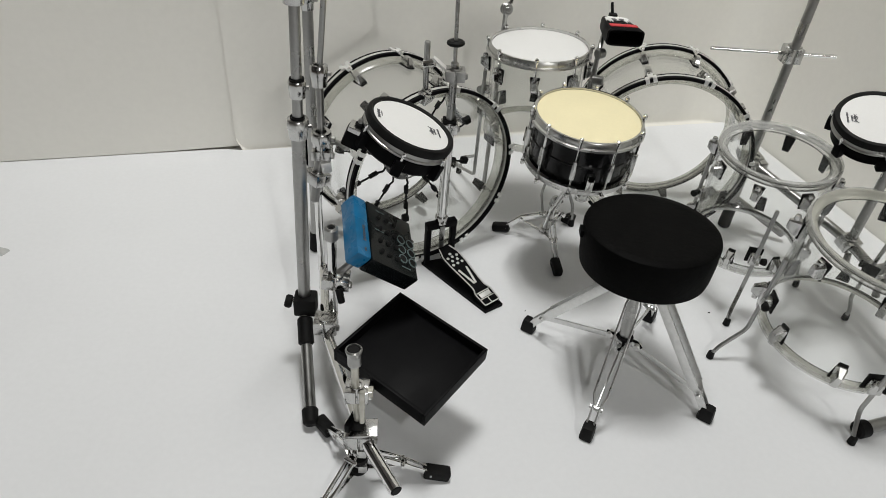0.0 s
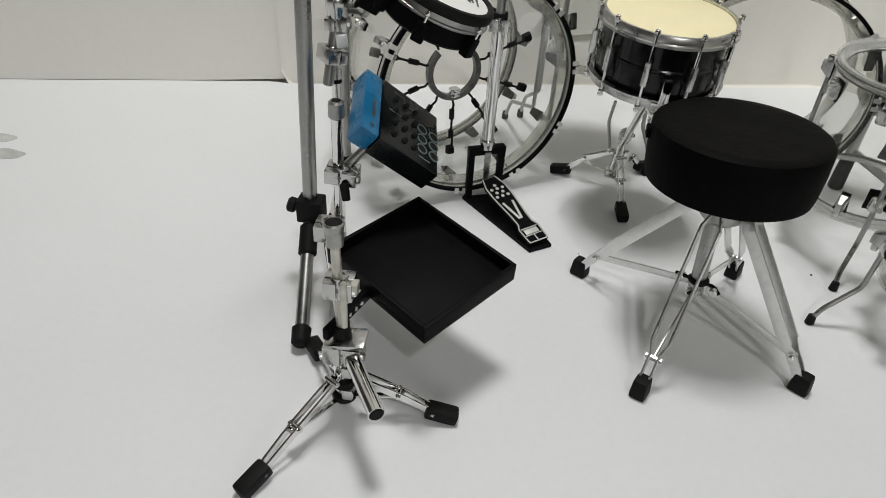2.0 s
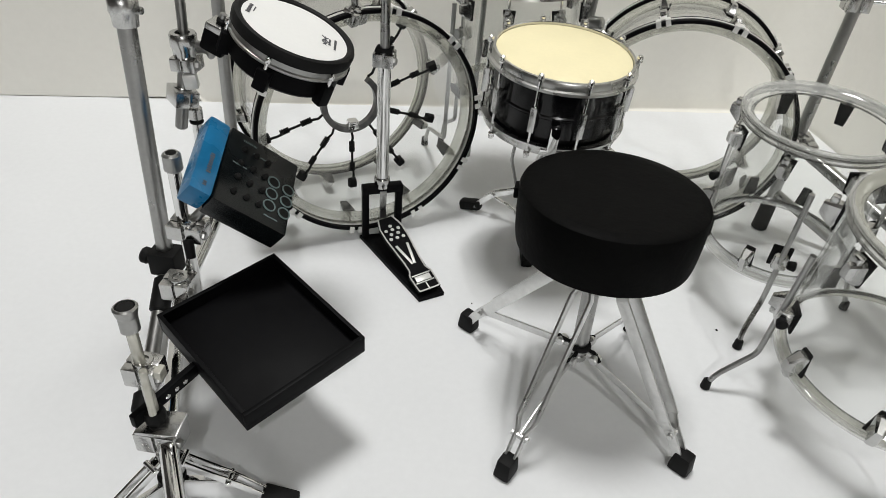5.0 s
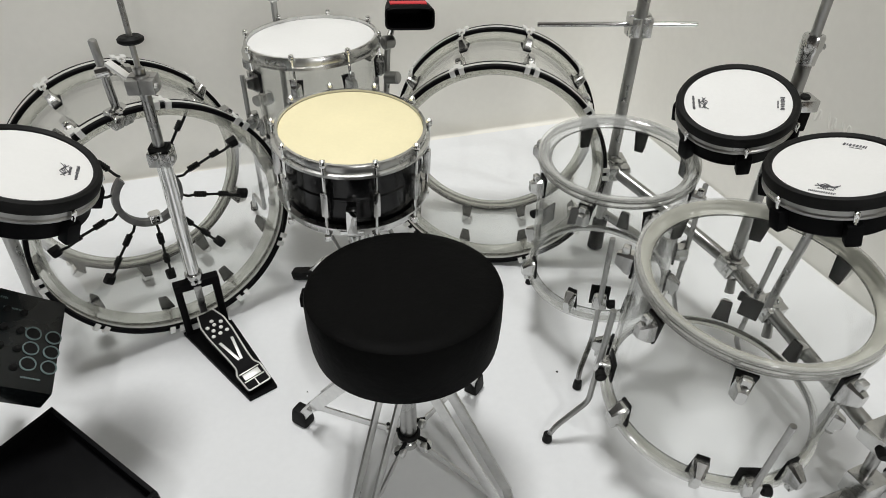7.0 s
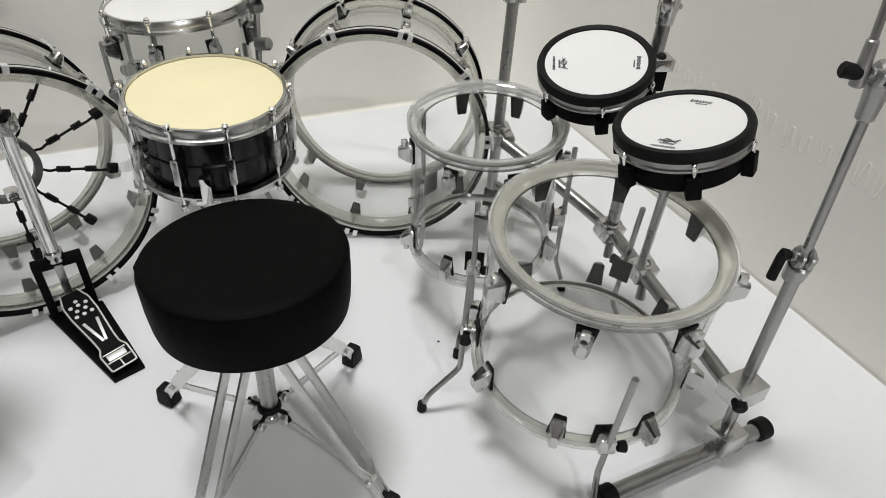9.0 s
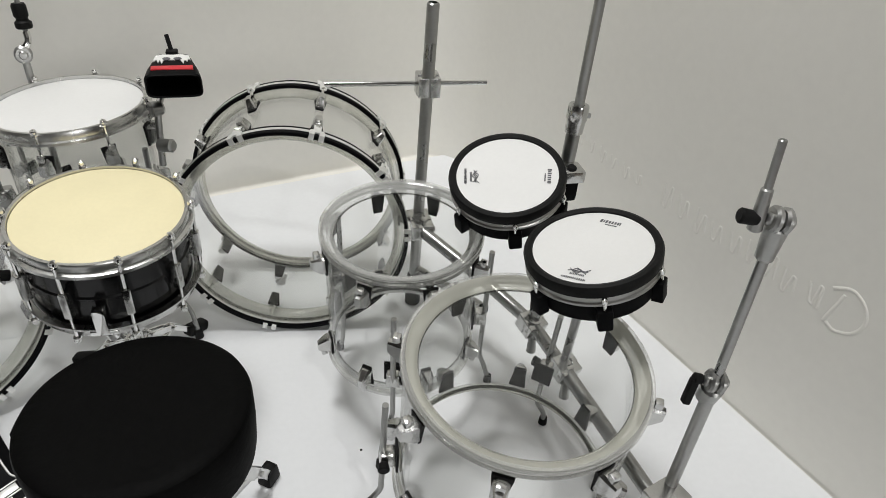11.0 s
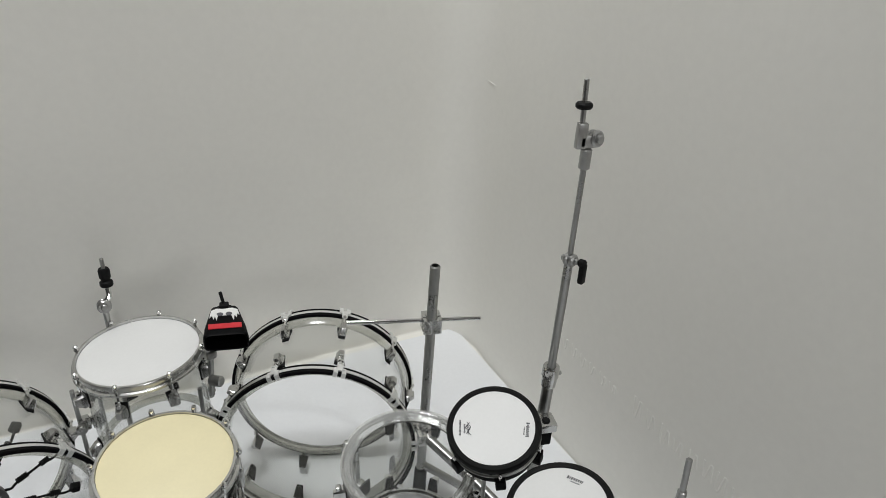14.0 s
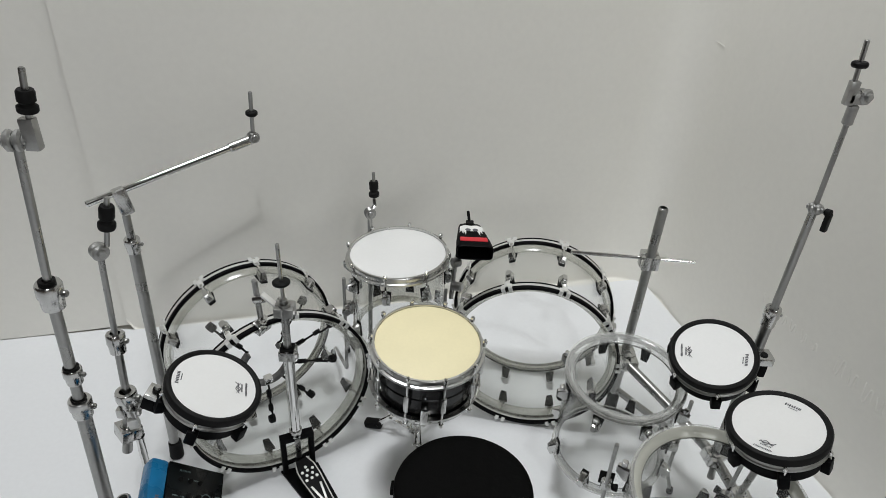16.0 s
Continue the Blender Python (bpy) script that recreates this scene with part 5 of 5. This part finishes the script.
# ---- right rack ----
def right_rack():
    rk = thing("drum_rack", "steel pipe rack on the floor tom side", "drum rack", (1.45, 1.6, 0))
    bm = B()
    path(bm, [(1.212, 2.060, 0.300), (1.335, 1.895, 0.252), (1.430, 1.742, 0.215), (1.460, 1.602, 0.197), (1.522, 1.240, 0.170)], 0.0165, 14)
    part("crossbar", bm, STEEL, rk, "bent steel pipe")
    bm = B()
    tube(bm, (1.210, 2.116, 0.03), (1.231, 2.140, 0.880), 0.0155, bore=0.011)
    pole = part("pole", bm, STEEL, rk, "tall open steel pipe")
    bm = B()
    tube(bm, (1.209, 2.116, 0.0), (1.212, 2.116, 0.11), 0.023, 0.021)
    part("rubber_foot", bm, RUBBER, pole, "black rubber boot")
    clamp(rk, (1.214, 2.088, 0.300), (0, 0, 1), (0.060, 0.090, 0.046))
    bm = B()
    tube(bm, (1.214, 2.112, 0.13), (1.400, 2.03, 0.030), 0.0135)
    part("leg", bm, STEEL, rk)
    for c in ((1.430, 1.742, 0.213), (1.464, 1.600, 0.196)):
        clamp(rk, c, (0.1, -0.3, 1), (0.056, 0.052, 0.046))
        bm = B()
        tube(bm, (c[0] - 0.005, c[1] - 0.03, c[2] - 0.02), (c[0] - 0.01, c[1] - 0.045, c[2] - 0.055), 0.010, 0.012)
        part("bolt", bm, STEEL, rk)
    bm = B()
    box(bm, (0.078, 0.062, 0.044), axes(Vector((1.542, 1.246, 0.170)), (0.9, 0.3, 0), (-0.3, 0.9, 0)), 0.006)
    part("clamp", bm, ALU, rk, "cast silver corner clamp")
    bm = B()
    tube(bm, (1.521, 1.222, 0.170), (1.514, 1.198, 0.166), 0.015, 0.014)
    part("bolt", bm, RUBBER, rk, "dark bolt")
    bm = B()
    tube(bm, (1.533, 1.232, 0.05), (1.535, 1.237, 0.16), 0.012)
    part("riser", bm, STEEL, rk)
    bm = B()
    box(bm, (0.062, 0.056, 0.056), axes(Vector((1.531, 1.222, 0.048)), (0.94, 0.33, 0), (-0.33, 0.94, 0)), 0.006)
    part("clamp", bm, ALU, rk)
    a, b = Vector((1.238, 1.131, 0.024)), Vector((1.644, 1.254, 0.024))
    d = (b - a).normalized()
    bm = B()
    tube(bm, a, b, 0.0175)
    foot = part("foot_bar", bm, STEEL, rk, "steel foot bar")
    for p, q in ((a - d * 0.01, a + d * 0.03), (b + d * 0.01, b - d * 0.03)):
        bm = B()
        tube(bm, p, q, 0.024, 0.024)
        part("end_cap", bm, RUBBER, foot, "black rubber end cap")
    # cross rod on the tall pole
    bm = B()
    tube(bm, (0.979, 2.200, 0.664), (1.384, 2.147, 0.679), 0.0068)
    part("cross_rod", bm, CHROME, rk, "thin chrome cross rod")
    clamp(rk, (1.229, 2.146, 0.678), (0, 0, 1), (0.056, 0.054, 0.056), "cast silver clamp", bolt=False)
    return rk


right_rack()


def right_boom():
    st = thing("cymbal_stand", "tall steel cymbal stand rising from the pipe rack", "cymbal stand", (1.434, 1.742, 0.2), "cymbal stands")
    p = [Vector((1.434, 1.742, 0.205)), Vector((1.458, 1.769, 0.750)), Vector((1.452, 1.752, 1.082)), Vector((1.455, 1.760, 1.352))]
    bm = B()
    tube(bm, p[0], p[1], 0.0150)
    part("lower_tube", bm, STEEL, st)
    bm = B()
    tube(bm, p[1], p[2] + Vector((0, 0, 0.03)), 0.0104)
    part("middle_tube", bm, STEEL, st)
    bm = B()
    tube(bm, p[2], p[3], 0.0066)
    part("upper_tube", bm, STEEL, st)
    collar(st, p[1], p[1] - p[0], 0.022, 0.060)
    tilter(st, p[2] + Vector((0, -0.004, 0.02)), (0.55, -0.85, 0.1), 0.0145, True, (0.03, 0.02, -1))
    bm = B()
    tube(bm, p[3] - Vector((0, 0, 0.035)), p[3] + Vector((0, 0, 0.012)), 0.0125)
    part("arm_end", bm, CAST, st)
    tilter(st, p[3] + Vector((0.016, 0.004, 0.032)), (0.3, -1, 0.2), 0.018, wing=False)
    bm = B()
    box(bm, (0.022, 0.018, 0.056), shift(p[3].x - 0.017, p[3].y, p[3].z + 0.040), 0.004)
    box(bm, (0.040, 0.018, 0.028), shift(p[3].x - 0.002, p[3].y, p[3].z + 0.028), 0.005)
    part("tilter_arm", bm, CAST, st)
    felt(st, p[3] + Vector((-0.018, 0, 0.05)), p[3] + Vector((-0.019, 0.010, 0.156)), 0.018, "washer", 0.5)
    return st


right_boom()


def front_right_stand():
    st = thing("cymbal_stand", "short steel cymbal arm with black wing screws", "cymbal stand", (1.562, 1.268, 0.17), "cymbal stands")
    p = [Vector((1.562, 1.268, 0.165)), Vector((1.550, 1.255, 0.495)), Vector((1.549, 1.262, 0.800))]
    bm = B()
    tube(bm, p[0], p[1], 0.0125)
    part("lower_tube", bm, STEEL, st)
    bm = B()
    tube(bm, p[1], p[2], 0.0085)
    part("upper_tube", bm, STEEL, st)
    ax = Vector((1, -0.25, -0.15)).normalized()
    tilter(st, p[1], -ax, 0.021, True, (-0.25, -0.2, -1))
    tilter(st, p[2] + Vector((0, 0, 0.02)), -ax, 0.021, False)
    bm = B()
    tube(bm, p[1] - Vector((-0.006, -0.012, 0.055)), p[1] + Vector((0, 0, -0.01)), 0.019, 0.021)
    part("socket", bm, CAST, st)
    bm = B()
    tube(bm, p[2] - Vector((0, 0, 0.05)), p[2] + Vector((0, 0, 0.01)), 0.014, 0.018)
    part("socket", bm, CAST, st)
    c = p[2] + Vector((-0.030, 0.008, 0.02))
    bm = B()
    tube(bm, c, c - ax * 0.03, 0.011, 0.012)
    part("wing_screw", bm, RUBBER, st, "black screw")
    top = Vector((1.520, 1.282, 0.940))
    bm = B()
    tube(bm, c - Vector((0, 0, 0.02)), c + (top - c) * 0.4, 0.011, 0.009)
    part("arm_end", bm, CAST, st)
    bm = B()
    tube(bm, c + (top - c) * 0.35, top, 0.0062)
    part("cymbal_rod", bm, STEEL, st, "threaded steel rod")
    return st


front_right_stand()


def pad_arm(label, bar, under, tilt):
    ob = thing("pad_mount", label, "drum hardware", bar)
    bar, under = Vector(bar), Vector(under)
    bm = B()
    tube(bm, bar - Vector((0, 0, 0.04)), under - Vector((0, 0, 0.02)), 0.0095)
    part("rod", bm, STEEL, ob, "steel mount rod")
    bm = B()
    box(bm, (0.058, 0.046, 0.050), frame_z(tilt, under - Vector((0, 0, 0.016))), 0.008, (1.2, 1.2))
    part("mount_block", bm, ALU, ob)
    return ob


pad_arm("steel rod mount under a drum pad", (1.460, 1.604, 0.205), (1.384, 1.458, 0.572), (-0.187, 0.022, 1))
ob = thing("pad_mount", "black and silver clamp of a drum pad", "drum hardware", (1.42, 1.69, 0.60))
bm = B()
box(bm, (0.050, 0.046, 0.050), shift(1.414, 1.688, 0.640), 0.006)
part("mount_block", bm, BLACK, ob, "black mount block")
bm = B()
box(bm, (0.052, 0.048, 0.026), shift(1.422, 1.684, 0.672), 0.005)
part("mount_plate", bm, ALU, ob)
bm = B()
tube(bm, (1.422, 1.678, 0.680), (1.422, 1.676, 0.691), 0.010)
part("bolt", bm, RUBBER, ob)


# ---- cowbell and the small felt stand ----
def cowbell():
    mouth, back = Vector((0.646, 2.076, 0.719)), Vector((0.6325, 2.232, 0.715))
    ob = thing("cowbell", "black cowbell with a red stripe on a tom-mounted rod", "cowbell", (0.6, 2.15, 0.55))
    d = back - mouth
    L = d.length
    at = Matrix((Vector((1, 0, 0)), d.normalized().cross(Vector((1, 0, 0))), d.normalized())).transposed().to_4x4()
    at.translation = mouth
    bm = B()
    def ring(w, h, z):
        out = []
        for k in range(32):
            a = 2 * math.pi * (k + 0.5) / 32
            cx, cy = math.cos(a), math.sin(a)
            out.append(bm.verts.new(at @ Vector((w / 2 * math.copysign(abs(cx) ** 0.35, cx), h / 2 * math.copysign(abs(cy) ** 0.35, cy), z))))
        return out
    rows = [ring(0.108, 0.044, 0.02), ring(0.108, 0.044, 0.002), ring(0.113, 0.050, 0.0), ring(0.119, 0.055, 0.004), ring(0.111, 0.054, L * 0.3), ring(0.076, 0.047, L * 0.95), ring(0.070, 0.042, L)]
    inner = ring(0.080, 0.034, L * 0.7)
    for p, q in zip([inner] + rows, rows):
        for k in range(32):
            bm.faces.new((p[k], p[(k + 1) % 32], q[(k + 1) % 32], q[k]))
    bm.faces.new(inner)
    bm.faces.new(rows[-1])
    body = part("body", bm, BLACK, ob, "black painted bell")
    up = -1 if (at.to_3x3() @ Vector((0, 1, 0))).z < 0 else 1
    def on_top(x, z):
        hh = 0.0280 - 0.0045 * z / L
        return at @ shift(x, up * hh, z)
    bm = B()
    box(bm, (0.088, 0.005, 0.024), on_top(0, L * 0.26), 0.002)
    part("stripe", bm, RED, body, "red stripe")
    bm = B()
    spikes = [(-0.036, 0.80), (-0.020, 0.86), (0.0, 0.84), (0.020, 0.86), (0.036, 0.80), (0.040, 0.62), (0.034, 0.66), (0.033, 0.52), (0.027, 0.62), (0.024, 0.44), (0.018, 0.62),
              (-0.018, 0.62), (-0.022, 0.46), (-0.026, 0.62), (-0.030, 0.50), (-0.034, 0.64), (-0.041, 0.56)]
    rot_up = Matrix(((1, 0, 0, 0), (0, 0, up, 0), (0, 1, 0, 0), (0, 0, 0, 1)))
    slab(bm, [(x, (z - 0.6) * L) for x, z in spikes], 0.003, on_top(0, L * 0.6) @ shift(0, up * 0.002, 0) @ rot_up)
    part("white_mark", bm, WHITE, body, "white painted mark")
    bm = B()
    for x in (-0.012, 0.012):
        slab(bm, [(x + 0.009 * math.cos(k * math.pi / 6), 0.009 * math.sin(k * math.pi / 6)) for k in range(12)], 0.002, on_top(0, L * 0.66) @ shift(0, up * 0.003, 0) @ rot_up)
    part("dark_mark", bm, INK, body, "two dark painted spots")
    e = at @ Vector((0, 0, L))
    bm = B()
    box(bm, (0.040, 0.034, 0.018), at @ shift(0, 0, L + 0.004), 0.004)
    box(bm, (0.026, 0.024, 0.020), shift(e.x, e.y - 0.004, e.z + 0.022), 0.003)
    tube(bm, e + Vector((0, 0.0, 0.02)), e + Vector((-0.008, 0.010, 0.064)), 0.0050)
    part("wing_screw", bm, RUBBER, ob, "dark mounting screw")
    bm = B()
    path(bm, [e + Vector((0, 0.012, 0.0)), (0.612, 2.22, 0.68), (0.590, 2.15, 0.635), (0.582, 2.13, 0.50)], 0.008)
    part("mount_rod", bm, STEEL, ob, "steel mount rod")
    bm = B()
    tube(bm, (0.578, 2.125, 0.645), (0.606, 2.138, 0.645), 0.018, 0.016)
    tube(bm, (0.582, 2.128, 0.555), (0.617, 2.11, 0.560), 0.016)
    part("clamp", bm, STEEL, ob)
    return ob


cowbell()


def felt_stand():
    st = thing("cymbal_stand", "thin steel cymbal stand behind the white-headed tom", "cymbal stand", (0.285, 2.33, 0), "cymbal stands")
    bm = B()
    tube(bm, (0.285, 2.335, 0.0), (0.288, 2.330, 0.690), 0.0085)
    part("post", bm, STEEL, st)
    tilter(st, (0.289, 2.325, 0.708), (0.3, -1, 0.2), 0.020, wing=False)
    bm = B()
    path(bm, [(0.289, 2.325, 0.715), (0.306, 2.335, 0.735), (0.302, 2.345, 0.755)], 0.008)
    part("tilter_arm", bm, CHROME, st)
    felt(st, (0.302, 2.345, 0.748), (0.299, 2.355, 0.850), 0.016)
    return st


felt_stand()

# specks on the paper
for x, y, r in ((0.986, 1.604, 0.0032), (0.377, 1.572, 0.0018)):
    bm = B()
    lathe(bm, [(0.0003, 0.0025), (r * 0.6, 0.002), (r, 0.0)], shift(x, y, 0.0), 8, closed=False)
    tagged(part("dust_speck", bm, RUBBER), "tiny dark speck of dust on the paper", "dust", "dust specks")

# flat grey patches on the paper
for x, y, rx, ry in ((-1.464, 1.829, 0.052, 0.030), (-1.372, 1.737, 0.060, 0.028)):
    rnd = random.Random(int(x * -1000))
    ph = [rnd.uniform(0, 6) for _ in range(3)]
    outline = []
    for k in range(28):
        a = 2 * math.pi * k / 28
        w = 1 + 0.10 * math.sin(2 * a + ph[0]) + 0.07 * math.sin(3 * a + ph[1]) + 0.05 * math.sin(5 * a + ph[2])
        outline.append((x + rx * w * math.cos(a), y + ry * w * math.sin(a)))
    bm = B()
    slab(bm, outline, 0.0012, shift(0, 0, 0.0014))
    tagged(part("patch", bm, GREY_PATCH), "pale grey patch on the white paper", "stain", "smudges on the paper")
